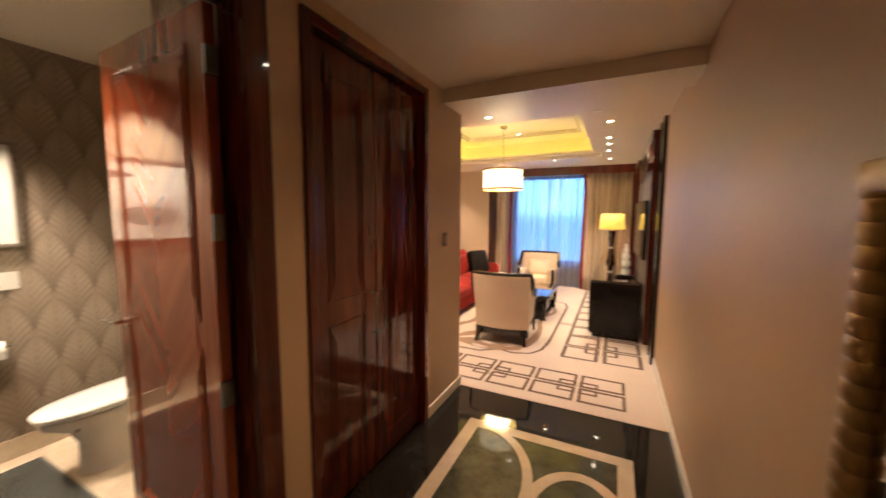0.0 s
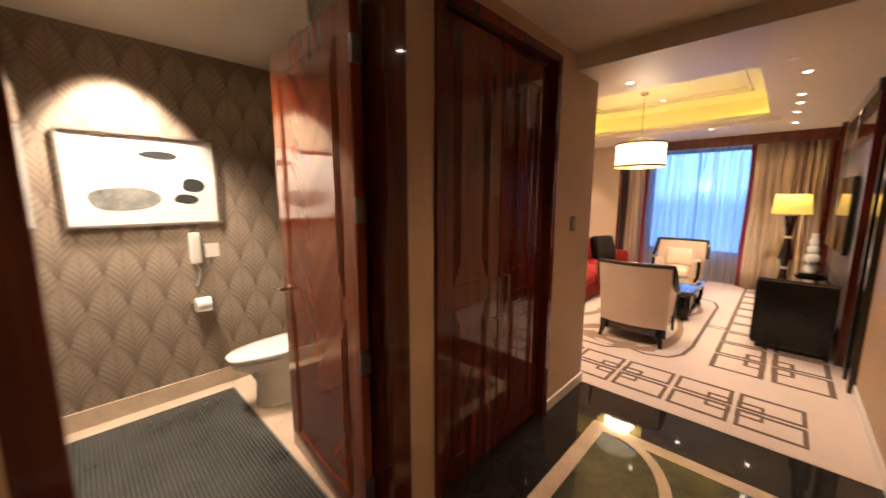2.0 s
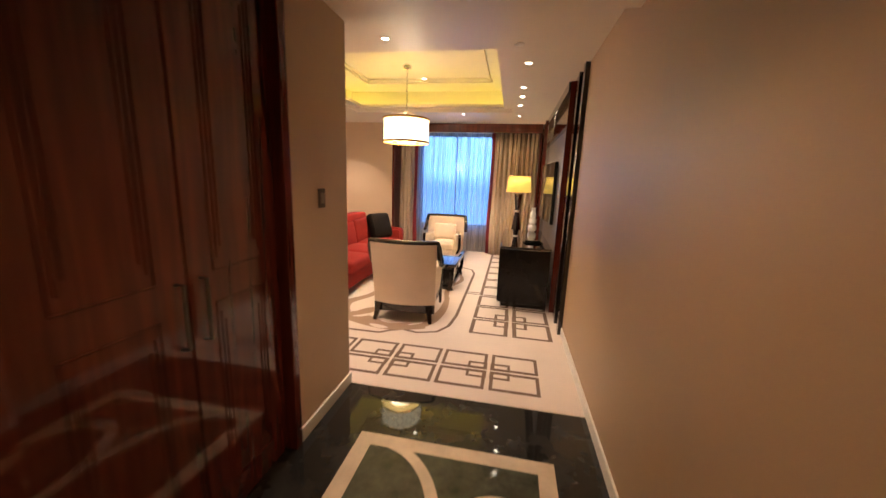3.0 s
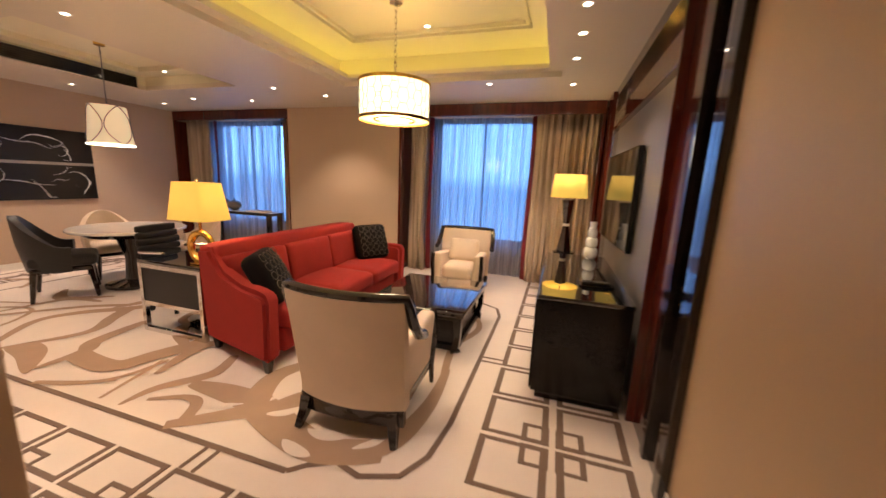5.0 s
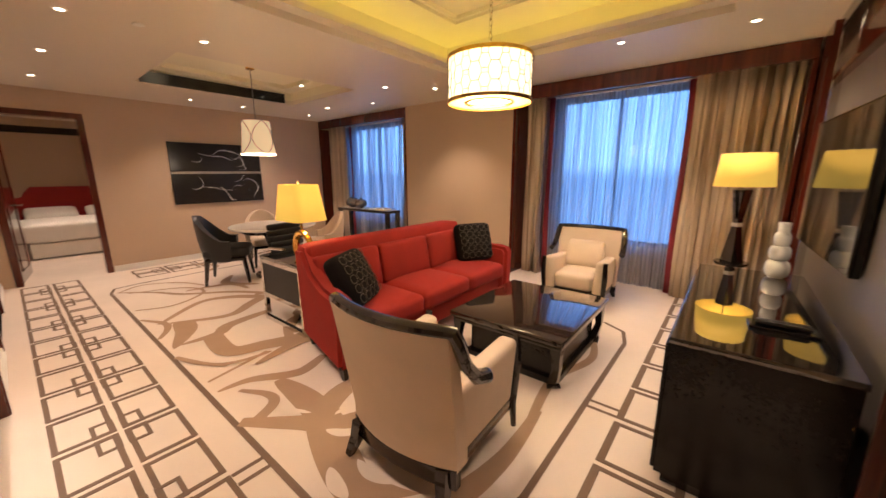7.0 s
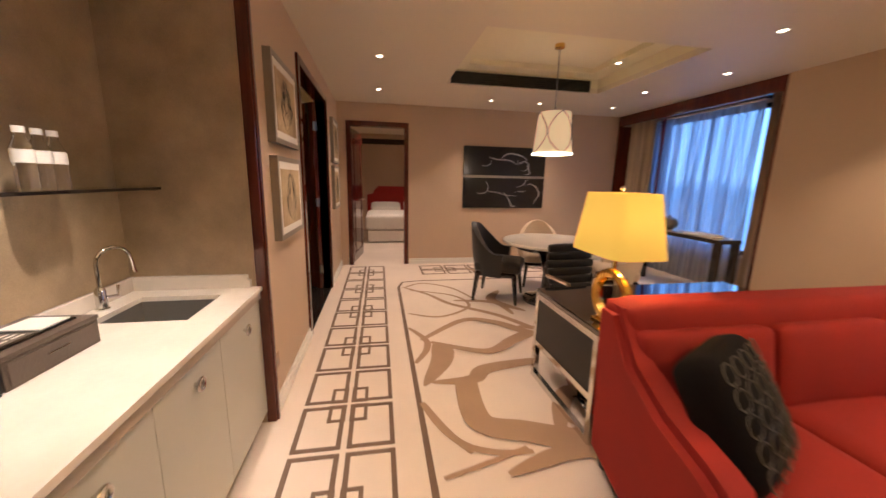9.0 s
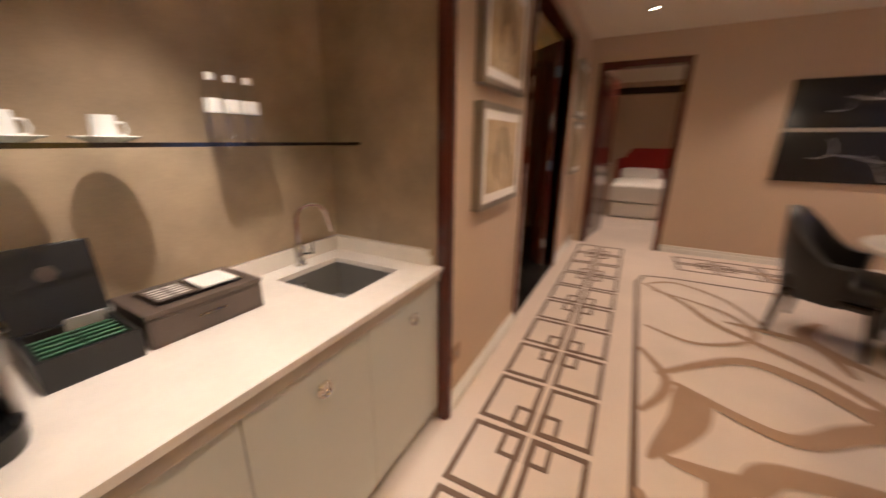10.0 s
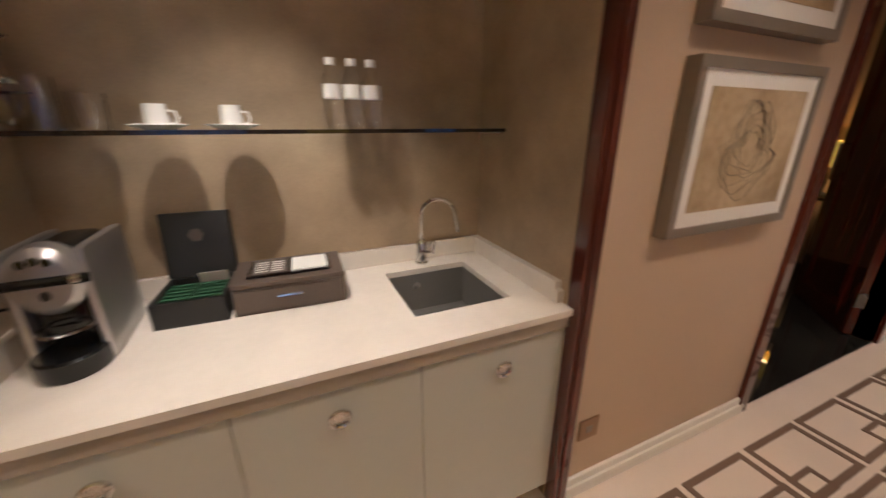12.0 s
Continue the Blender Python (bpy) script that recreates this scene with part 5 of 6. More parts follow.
for i in range(4):
    a0 = i * math.pi / 2
    for s in (-1, 1):
        pts = []
        for k in range(13):
            t = k / 12
            a = a0 + s * 0.75 * math.sin(math.pi * t) ** 0.8
            r = 0.207 - 0.04 * t + 0.003
            pts.append((r * math.cos(a), r * math.sin(a), 0.42 * t))
        bm_ = tube(pts, 0.005, 5, bm_)
part("arcs", bm_, "steel", p2, "curved dark metal arcs")
part("stem", lathe([(0.006, 0.36), (0.006, 1.04)], 8), "steel", p2)
part("canopy", lathe([(0.05, 1.085), (0.05, 1.05), (0.0, 1.045)], 20), "gold", p2)
part("spider", tube([(-0.16, 0, 0.40), (0.16, 0, 0.40)], 0.004, 5), "steel", p2)
lamp("dining_light", "POINT", (-3.86, 2.47, 1.66), 7, WARM, 0.1)

cn = thing("console_table", (-4.2, 4.52, 0.012), "narrow dark wood console under the dining window", "table")
part("tabletop", box(-0.72, 0.72, -0.16, 0.16, 0.755, 0.80, 0.004), "ebony", cn)
part("inset", box(-0.66, 0.66, -0.13, 0.13, 0.80, 0.806, 0.002), "stone", cn)
for sx in (-1, 1):
    for sy in (-1, 1):
        part("leg", box(sx * 0.68 - 0.035, sx * 0.68 + 0.035, sy * 0.12 - 0.03, sy * 0.12 + 0.03, 0, 0.754, 0.003), "ebony", cn)
for x, s, lab in ((-4.62, 1.0, "round pewter-glazed lidded jar"), (-4.36, 0.9, "smaller round pewter-glazed jar")):
    j = thing("round_jar", (x, 4.50, 0.818), lab, "jar", group="pewter jars")
    part("body", lathe([(0.0, 0), (0.05 * s, 0), (0.115 * s, 0.05 * s), (0.13 * s, 0.10 * s), (0.10 * s, 0.165 * s), (0.04 * s, 0.19 * s), (0, 0.19 * s)], 28), "pewter", j)
    part("lid", lathe([(0.035 * s, 0.19 * s), (0.012 * s, 0.205 * s), (0.014 * s, 0.225 * s), (0, 0.23 * s)], 16), "pewter", j)
bk = thing("folder", (-3.82, 4.50, 0.818), "flat white information folder on the console", "folder", 4)
part("cover", box(-0.17, 0.17, -0.11, 0.11, 0, 0.022, 0.003), "paper", bk)

# ---- wall pictures ----
art = thing("smoke_print", (WW, 2.73, 1.49), "black photographic print of white smoke in two panels", "picture")
for z0, z1 in ((-0.525, -0.02), (0.02, 0.49)):
    pn = part("panel", box(0.0, 0.035, -0.72, 0.72, z0, z1, 0.003), "photo", art)
    r = random.Random(11 if z1 > 0 else 23)
    for k in range(6):
        y, z = r.uniform(-0.55, 0.45), r.uniform(z0 + 0.15, z1 - 0.12)
        a, bend = r.uniform(-0.9, 0.9), r.uniform(-0.35, 0.35)
        pts, ws_ = [], []
        size = r.choice((0.6, 1.0, 1.5))
        for i in range(18):
            pts.append((0.037, max(-0.69, min(0.69, y)), max(z0 + 0.03, min(z1 - 0.03, z))))
            ws_.append(0.0015 + 0.013 * size * math.sin(math.pi * i / 17) * r.uniform(0.2, 1.0))
            y, z = y + 0.022 * size * math.cos(a), z + 0.022 * size * math.sin(a)
            a, bend = a + bend, bend * 0.92 + r.uniform(-0.12, 0.12)
        part("smoke_wisp", tube(pts, ws_, 5, None, False, 0.15), "smoke", pn)
part("divider", box(0.0, 0.03, -0.72, 0.72, -0.019, 0.019), "greyframe", art)


def sketch(at, w, h, seed, lab):
    p_ = thing("framed_drawing", at, lab, "picture", group="framed line drawings")
    fr = 0.03
    part("frame", moved(ring(-w / 2 + fr, w / 2 - fr, -h / 2 + fr, h / 2 - fr, fr, 0.0, 0.045), Matrix.Rotation(radians(90), 4, "X") @ Matrix.Diagonal((1, 1, -1, 1))), "greyframe", p_)
    part("mount", box(-w / 2 + fr, w / 2 - fr, 0.004, 0.039, -h / 2 + fr, h / 2 - fr), "paper", p_)
    part("sheet", box(-w / 2 + fr + 0.045, w / 2 - fr - 0.045, 0.038, 0.041, -h / 2 + fr + 0.045, h / 2 - fr - 0.045), "tan", p_)
    r = random.Random(seed)
    bm_ = None
    for k in range(7):
        s = 0.35 + 0.65 * k / 6
        pts = []
        for i in range(36):
            a = i * math.pi / 18
            rad = (1 + 0.10 * math.sin(3 * a + k) + 0.06 * math.sin(7 * a + 2 * k + seed))
            zz_ = math.sin(a)
            x = w * 0.25 * s * rad * math.cos(a) * (0.62 if zz_ > 0 else 1.0)
            pts.append((x, 0.042, h * 0.29 * s * rad * zz_ + 0.01))
        bm_ = tube(pts, 0.0007 + 0.0003 * (k % 2), 4, bm_, True)
    part("line_drawing", bm_, "ink", p_, "tangled dark ink lines")


sketch((-2.765, 0.0, 1.28), 0.64, 0.51, 1, "grey-framed abstract ink drawing on sepia paper")
sketch((-2.765, 0.0, 1.865), 0.64, 0.51, 5, "grey-framed abstract drawing hung above another")
sketch((-5.50, 0.0, 1.285), 0.60, 0.58, 2, "grey-framed drawing beside the bedroom door")
sketch((-5.50, 0.0, 1.905), 0.60, 0.58, 3, "grey-framed drawing beside the bedroom door")
so = thing("wall_socket", (-2.30, 0.0, 0.31), "small bronze wall socket near the skirting", "socket")
part("plate", box(-0.045, 0.045, 0, 0.007, -0.045, 0.045, 0.002), "bronze", so)
part("insert", box(-0.014, 0.014, 0.007, 0.009, -0.014, 0.014), "greyframe", so)

# ---- pantry niche ----
NX0, NX1, NY, CT = -2.16, -0.75, -0.62, 0.828
for k, (x0, x1, y0, y1) in enumerate(((NX0 - 0.1, NX1 + 0.1, NY - 0.1, NY), (NX0 - 0.1, NX0, NY, -0.12), (NX1, NX1 + 0.1, NY, -0.12))):
    struct("wall_niche_" + ("back", "west", "east")[k], box(x0, x1, y0, y1, 0, 2.46), "niche", "mottled taupe wallcovering lining the pantry niche", "wall")
for side, x0 in (("west", NX0), ("east", NX1 - 0.003)):
    struct("lining_niche_" + side, box(x0, x0 + 0.003, NY + 0.001, -0.031, 0.003, 2.359), "niche", "mottled taupe wallcovering on the niche cheek", "wall")
struct("ceiling_niche", box(NX0, NX1, NY, -0.12, 2.36, 2.46), "ceiling", "small painted niche ceiling", "ceiling")
struct("floor_niche", box(NX0, NX1, NY, 0.0, -0.05, 0.003), "carpet", "carpet under the pantry units", "floor")
framed("niche_frame", [
    ("jamb", box(NX0 - 0.055, NX0 + 0.004, -0.03, 0.024, 0, 2.415, 0.005)), ("jamb", box(NX1 - 0.004, NX1 + 0.055, -0.03, 0.024, 0, 2.415, 0.005)),
    ("jamb", box(NX0 - 0.04, NX0 - 0.012, 0.024, 0.032, 0, 2.40, 0.003)), ("jamb", box(NX1 + 0.012, NX1 + 0.04, 0.024, 0.032, 0, 2.40, 0.003)),
    ("head", box(NX0, NX1, -0.03, 0.024, 2.36, 2.415, 0.005))], "frame", "ribbed dark red wood trim round the pantry niche")
kn = 0
for x0, x1, kx in ((-2.158, -1.672, -1.92), (-1.668, -1.222, -1.45), (-1.218, -0.752, -0.985)):
    u = thing("pantry_cabinet", (0, 0, 0), "pale sage lacquered base cabinet with round knob", "cabinet", group="pantry cabinets")
    part("body", box(x0, x1, NY + 0.01, -0.045, 0.08, CT - (0.20 if x0 < -2 else 0.069)), "sage", u)
    part("plinth", box(x0, x1, NY + 0.05, -0.08, 0.003, 0.08), "brownleather", u)
    dd = part("door", box(x0 - 0.0008, x1 + 0.0008, -0.044, -0.024, 0.075, CT - 0.068, 0.002), "sage", u)
    part("knob", moved(lathe([(0.008, 0), (0.008, 0.014), (0.014, 0.016), (0.014, 0.020), (0, 0.020)], 18), pose(kx, -0.024, 0.68, -90)), "chrome", dd)
    part("knob_ring", moved(tube([(0.022 * math.cos(i * 0.3142), 0.022 * math.sin(i * 0.3142), 0.022) for i in range(20)], 0.006, 8, None, True), pose(kx, -0.024, 0.68, -90)), "chrome", dd, "polished steel ring knob")
# worktop with a sink opening
KX0, KX1, KY0, KY1 = -2.03, -1.70, -0.505, -0.15
wt = thing("worktop", (0, 0, 0), "cream stone worktop with upstand and sink cutout", "worktop")
for x0, x1, y0, y1 in ((NX0 + 0.002, KX0, NY + 0.002, 0.0), (KX1, NX1 - 0.002, NY + 0.002, 0.0), (KX0, KX1, NY + 0.002, KY0), (KX0, KX1, KY1, 0.0)):
    part("slab", box(x0, x1, y0, y1, CT - 0.022, CT), "stone", wt, smooth=0)
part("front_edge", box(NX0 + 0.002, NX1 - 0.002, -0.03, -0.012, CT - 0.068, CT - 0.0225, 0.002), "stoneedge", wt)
part("upstand", box(NX0 + 0.027, NX1 - 0.027, NY + 0.002, NY + 0.024, CT, CT + 0.07, 0.003), "stone", wt)
for x0, x1 in ((NX0 + 0.002, NX0 + 0.027), (NX1 - 0.027, NX1 - 0.002)):
    part("upstand", moved(extrude_outline([(NY + 0.002, 0), (-0.05, 0), (-0.05, 0.04), (-0.064, 0.046), (-0.064, 0.07), (NY + 0.002, 0.07)], 0.025), Matrix(((0, 1, 0, x0), (1, 0, 0, 0), (0, 0, 1, CT), (0, 0, 0, 1)))), "stone", wt)
sk = thing("sink", (0, 0, 0), "small undermounted square steel sink", "sink")
b = box(KX0 - 0.008, KX0, KY0 - 0.008, KY1 + 0.008, CT - 0.18, CT - 0.023)
box(KX1, KX1 + 0.008, KY0 - 0.008, KY1 + 0.008, CT - 0.18, CT - 0.023, bm=b)
box(KX0, KX1, KY0 - 0.008, KY0, CT - 0.18, CT - 0.023, bm=b)
box(KX0, KX1, KY1, KY1 + 0.008, CT - 0.18, CT - 0.023, bm=b)
box(KX0, KX1, KY0, KY1, CT - 0.188, CT - 0.18, bm=b)
part("basin", b, "sinksteel", sk, smooth=0)
part("drain", moved(lathe([(0.04, 0), (0.04, 0.003), (0.03, 0.004), (0.0, 0.001)], 24), pose((KX0 + KX1) / 2, (KY0 + KY1) / 2, CT - 0.18)), "chrome", sk)
part("overflow", moved(lathe([(0.014, 0), (0.014, 0.003), (0.0, 0.003)], 16), pose((KX0 + KX1) / 2 + 0.04, KY0, CT - 0.07, -90)), "chrome", sk)
fc = thing("faucet", (-1.87, -0.56, CT), "chrome gooseneck pantry tap with side lever", "tap")
part("body", lathe([(0.026, 0), (0.026, 0.006), (0.021, 0.01), (0.021, 0.085), (0.013, 0.10)], 20), "chrome", fc)
gp = [(0, 0, 0.09), (0, 0, 0.20)] + [(-0.02 - 0.04 + 0.06 * math.cos(a), 0.03 * (1 - math.cos(a)), 0.20 + 0.065 * math.sin(a)) for a in [k * math.pi / 8 for k in range(1, 8)]] + [(-0.125, 0.062, 0.175), (-0.13, 0.065, 0.135)]
part("spout", tube(gp, 0.0085, 10), "chrome", fc)
part("lever", tube([(0.0, 0.02, 0.055), (-0.03, 0.045, 0.055), (-0.036, 0.048, 0.10)], 0.007, 8), "chrome", fc)
gs = thing("glass_shelf", (0, 0, 0), "dark-edged glass shelf across the niche", "shelf")
shelf_pane = part("pane", box(NX0 + 0.004, NX1 - 0.004, NY + 0.004, -0.43, 1.339, 1.349), "shelfglass", gs)
shelf_pane.visible_shadow = False
part("edge", box(NX0 + 0.004, NX1 - 0.004, -0.4295, -0.427, 1.338, 1.350), "ebony", gs, "dark front edge")
for x in (NX0 + 0.012, NX1 - 0.012):
    part("bracket", box(x - 0.01, x + 0.01, NY + 0.01, -0.44, 1.332, 1.3385), "chrome", gs)
SZ = 1.3495
for k, x in enumerate((-1.57, -1.632, -1.692)):
    w = thing("water_bottle", (x, -0.50, SZ), "clear plastic water bottle with white cap and label", "bottle", group="water bottles")
    part("bottle", lathe([(0, 0), (0.026, 0.0), (0.0285, 0.01), (0.026, 0.03), (0.0285, 0.05), (0.026, 0.07), (0.0285, 0.09), (0.0285, 0.135), (0.014, 0.17), (0.0125, 0.185), (0, 0.185)], 20), "clear", w)
    part("label", open_lathe([(0.0292, 0.09), (0.0292, 0.13)], 20), "paper", w)
    part("cap", lathe([(0.0155, 0.183), (0.0155, 0.203), (0, 0.203)], 16), "paper", w)
for k, x in enumerate((-1.11, -1.285)):
    cu = thing("cup_and_saucer", (x, -0.50, SZ), "white porcelain espresso cup turned over on saucer", "cup", group="cups on the shelf")
    part("saucer", lathe([(0, 0), (0.035, 0.0), (0.07, 0.014), (0.068, 0.016), (0.03, 0.004), (0, 0.004)], 28), "porcelain", cu)
    part("cup", lathe([(0.0, 0.008), (0.027, 0.008), (0.030, 0.012), (0.025, 0.066), (0.0, 0.068)], 24), "porcelain", cu)
    part("handle", tube([(-0.024, 0, 0.05), (-0.042, 0, 0.048), (-0.047, 0, 0.032), (-0.042, 0, 0.018), (-0.028, 0, 0.016)], 0.0035, 6), "porcelain", cu)


def tumbler(x, y, r, h, lab, stem=False):
    g = thing("drinking_glass", (x, y, SZ), lab, "glass", group="glasses on the shelf")
    if stem:
        part("bowl", lathe([(0, 0.0), (0.03, 0.0), (r, 0.05), (r * 1.05, 0.09), (0.006, 0.125), (0.004, 0.20), (0.03, 0.212), (0.032, 0.215), (0, 0.215)], 22), "clear", g)
    else:
        part("bowl", lathe([(0, 0.0), (r * 0.85, 0.0), (r, h), (r - 0.002, h), (r * 0.85 - 0.002, 0.006), (0, 0.006)], 22), "clear", g)


tumbler(-0.80, -0.50, 0.04, 0.2, "clear wine glass stored upside down", True)
tumbler(-0.81, -0.56, 0.04, 0.2, "clear wine glass stored upside down", True)
tumbler(-0.875, -0.53, 0.034, 0.125, "clear tall highball glass on shelf")
tumbler(-0.975, -0.50, 0.038, 0.088, "clear short tumbler on glass shelf")
lt = thing("leather_box", (-1.375, -0.455, CT), "brown leather pantry box with price card on top", "box", -2)
part("body", box(-0.16, 0.155, -0.105, 0.105, 0, 0.085, 0.003), "brownleather", lt)
part("lid", box(-0.163, 0.158, -0.108, 0.108, 0.0855, 0.10, 0.003), "brownleather", lt)
part("drawer", box(-0.15, 0.145, 0.105, 0.109, 0.012, 0.078, 0.002), "brownleather", lt)
part("pull", tube([(-0.035, 0.112, 0.052), (0.035, 0.112, 0.052)], 0.004, 6), "chrome", lt)
ch = thing("card_holder", (-1.375, -0.455, CT + 0.10), "clear acrylic holder with price list and notepad", "card holder", -2)
part("acrylic", box(-0.125, 0.115, -0.07, 0.07, 0, 0.006, 0.001), "clear", ch)
part("card", box(0.005, 0.105, -0.06, 0.06, 0.0065, 0.008), "brownleather", ch)
part("pad", box(-0.115, -0.01, -0.055, 0.06, 0.0065, 0.011), "paper", ch)
bm_ = None
for k in range(5):
    bm_ = box(0.015, 0.05, -0.045 + k * 0.02, -0.037 + k * 0.02, 0.008, 0.0085, bm=bm_)
    bm_ = box(0.06, 0.095, -0.045 + k * 0.02, -0.039 + k * 0.02, 0.008, 0.0085, bm=bm_)
part("printed_bars", bm_, "paper", ch)
tb = thing("tea_box", (-1.115, -0.455, CT), "open black tea box filled with green sachets", "box", -3)
bm_ = ring(-0.08, 0.08, -0.085, 0.085, 0.012, 0, 0.075)
box(-0.09, 0.09, -0.095, 0.095, 0, 0.008, bm=bm_)
part("tray", bm_, "leather", tb)
for k in range(2):
    for j in range(6):
        part("sachet", moved(box(-0.036, 0.036, -0.004, 0.004, 0, 0.062, 0.001), pose(-0.04 + k * 0.08, -0.055 + j * 0.025, 0.012, -14, 0, 0)), "greenfelt", tb)
part("card", moved(box(-0.04, 0.04, -0.001, 0.001, 0, 0.04), pose(-0.035, -0.07, 0.062, -20, 0, 0)), "paper", tb)
ld = part("lid", moved(box(-0.095, 0.095, -0.03, 0.0, 0, 0.205, 0.003), pose(0, -0.094, 0.076, 8, 0, 0)), "leather", tb)
part("emblem", moved(lathe([(0.022, 0), (0.022, 0.001), (0, 0.001)], 6), pose(0, -0.104, 0.21, -82, 0, 0)), "brownleather", ld)

cm = thing("coffee_machine", (-0.90, -0.33, CT), "silver and black capsule coffee machine", "coffee machine", 2)
cm.scale = (0.82, 0.92, 1.0)
b = pad(0.155, 0.25, 0.27, 0.32, 12, None, (0, -0.06, 0.145))
part("body", b, "blackplastic", cm, smooth=60)
for s in (-1, 1):
    part("side_panel", pad(0.028, 0.27, 0.28, 0.42, 8, None, (s * 0.078, -0.05, 0.142)), "satinsilver", cm, smooth=60)
part("head", moved(lathe([(0, 0), (0.074, 0), (0.082, 0.012), (0.078, 0.05), (0.06, 0.065), (0, 0.07)], 36), pose(0, 0.035, 0.215, -90)), "satinsilver", cm, "rounded silver front head")
part("lever", moved(tube([(-0.10, 0, 0), (0.10, 0, 0)], 0.011, 10), pose(0, 0.112, 0.222)), "blackplastic", cm)
for s in (-1, 1):
    part("lever_end", moved(lathe([(0.013, 0), (0.013, 0.02), (0, 0.02)], 12), pose(s * 0.085, 0.112, 0.222, 0, 90, 0)), "chrome", cm)
for k in (-1, 0, 1):
    part("button", moved(lathe([(0.0095, 0), (0.0095, 0.004), (0, 0.004)], 14), pose(k * 0.024, 0.103, 0.262 + 0.004 * (k == 0), -80)), "blackplastic", cm)
part("badge", moved(lathe([(0.011, 0), (0.011, 0.003), (0, 0.003)], 16), pose(0, 0.104, 0.188, -90)), "ink", cm)
part("spout", box(-0.035, 0.035, 0.02, 0.075, 0.10, 0.145, 0.008), "blackplastic", cm)
part("drip_tray", moved(lathe([(0, 0), (0.078, 0), (0.082, 0.01), (0.082, 0.045), (0.074, 0.05), (0, 0.044)], 36), pose(0, 0.085, 0)), "blackplastic", cm)
part("grid", moved(tube([(0.06 * math.cos(radians(a)), 0.06 * math.sin(radians(a)), 0.098) for a in range(0, 181, 15)], 0.005, 6), pose(0, 0.065, 0)), "chrome", cm)
part("water_tank", pad(0.11, 0.06, 0.24, 0.3, 6, None, (0, -0.185, 0.14)), "blackplastic", cm)
ws = thing("rocker_switch", (NX1 - 0.003, -0.165, 1.30), "white rocker light switch inside the niche", "switch")
part("plate", box(-0.008, 0, -0.043, 0.043, -0.043, 0.043, 0.002), "white", ws)
part("rocker", moved(box(-0.008, 0, -0.028, 0.028, -0.028, 0.028, 0.002), pose(-0.008, 0, 0, 0, 5, 0)), "white", ws)
pk = thing("power_socket", (NX1 - 0.003, -0.145, 1.11), "bronze switched power socket with black plug", "socket")
part("plate", box(-0.006, 0, -0.044, 0.044, -0.05, 0.05, 0.001), "bronze", pk)
part("switch", box(-0.011, -0.006, -0.018, -0.004, 0.018, 0.034, 0.001), "white", pk)
part("pin_holes", box(-0.007, -0.006, -0.002, 0.012, -0.03, -0.02), "white", pk)
plug = part("plug", pad(0.045, 0.045, 0.05, 0.3, 5, None, (-0.03, -0.03, 0.005)), "blackplastic", pk)
part("cord", tube([(-0.035, -0.032, -0.02), (-0.04, -0.04, -0.06), (-0.05, -0.10, -0.115), (-0.06, -0.17, -0.14), (-0.07, -0.24, -0.15), (-0.08, -0.30, -0.18), (-0.085, -0.36, -0.22)], 0.0038, 6), "blackplastic", pk)

# ---- toilet room ----
TW, TC = -2.16, 2.62
b = box(TW - 0.1, TW, -3.9, -1.30, 0, TC)
box(TW, -0.72, -1.40, -1.30, 0, TC, bm=b)
box(-0.72, -0.62, -1.95, -1.30, 0, TC, bm=b)
box(-0.62, -0.12, -1.95, -1.85, 0, TC, bm=b)
box(TW, -0.12, -4.0, -3.9, 0, TC, bm=b)
box(-0.16, -0.121, -3.9, -3.03, 0, TC, bm=b)
struct("wall_toilet", b, "wallpaper", "taupe leaf-patterned wallpaper in the toilet room", "wall")
struct("ceiling_toilet", box(TW - 0.1, -0.12, -4.0, -1.30, TC, TC + 0.06), "ceiling", "cream painted toilet room ceiling", "ceiling")
struct("floor_toilet", box(TW, -0.12, -3.9, -1.30, -0.05, 0.0), "inlay", "cream marble toilet floor border", "floor")
b = box(TW, TW + 0.015, -3.9, -1.40, 0, 0.13, 0.003)
box(TW, -0.72, -1.415, -1.40, 0, 0.13, 0.003, bm=b)
struct("baseboard_toilet", b, "inlay", "cream marble skirting in the toilet room", "baseboard")
mos = tagged(new("mosaic_floor"), "dark grey-green strip mosaic set in cream marble floor", "floor", kind="structure")
part("bed", box(TW + 0.14, -0.16, -3.8, -2.10, 0.0, 0.003), "grout", mos)
strip_me = bpy.data.meshes.new("mosaic_strip")
bb = box(0, 1.72, 0, 0.016, 0.0, 0.003, 0.0008, 1)
bb.to_mesh(strip_me)
bb.free()
strip_me.materials.append(M["mosaic"])
for k in range(82):
    shared("mosaic_strip", strip_me, mos, pose(TW + 0.15, -3.79 + k * 0.0205, 0.003))
to = thing("toilet", (-1.60, -1.80, 0.002), "white back-to-wall ceramic toilet with closed lid", "toilet", 0)


def oval(cx, cy, rx, ryf, ryb, z, n=30):
    out = []
    for i in range(n):
        a = 2 * math.pi * i / n
        s = math.sin(a)
        out.append((cx + rx * math.copysign(abs(math.cos(a)) ** 0.75, math.cos(a)), cy + (ryf if s < 0 else ryb) * s, z))
    return out


def loft(rings_, bm=None):
    q = bmesh.new()
    vs_ = [[q.verts.new(p) for p in r_] for r_ in rings_]
    for a, c_ in zip(vs_, vs_[1:]):
        for i in range(len(a)):
            j = (i + 1) % len(a)
            q.faces.new((a[i], a[j], c_[j], c_[i]))
    q.faces.new(vs_[0][::-1]), q.faces.new(vs_[-1])
    return join(bm, q)


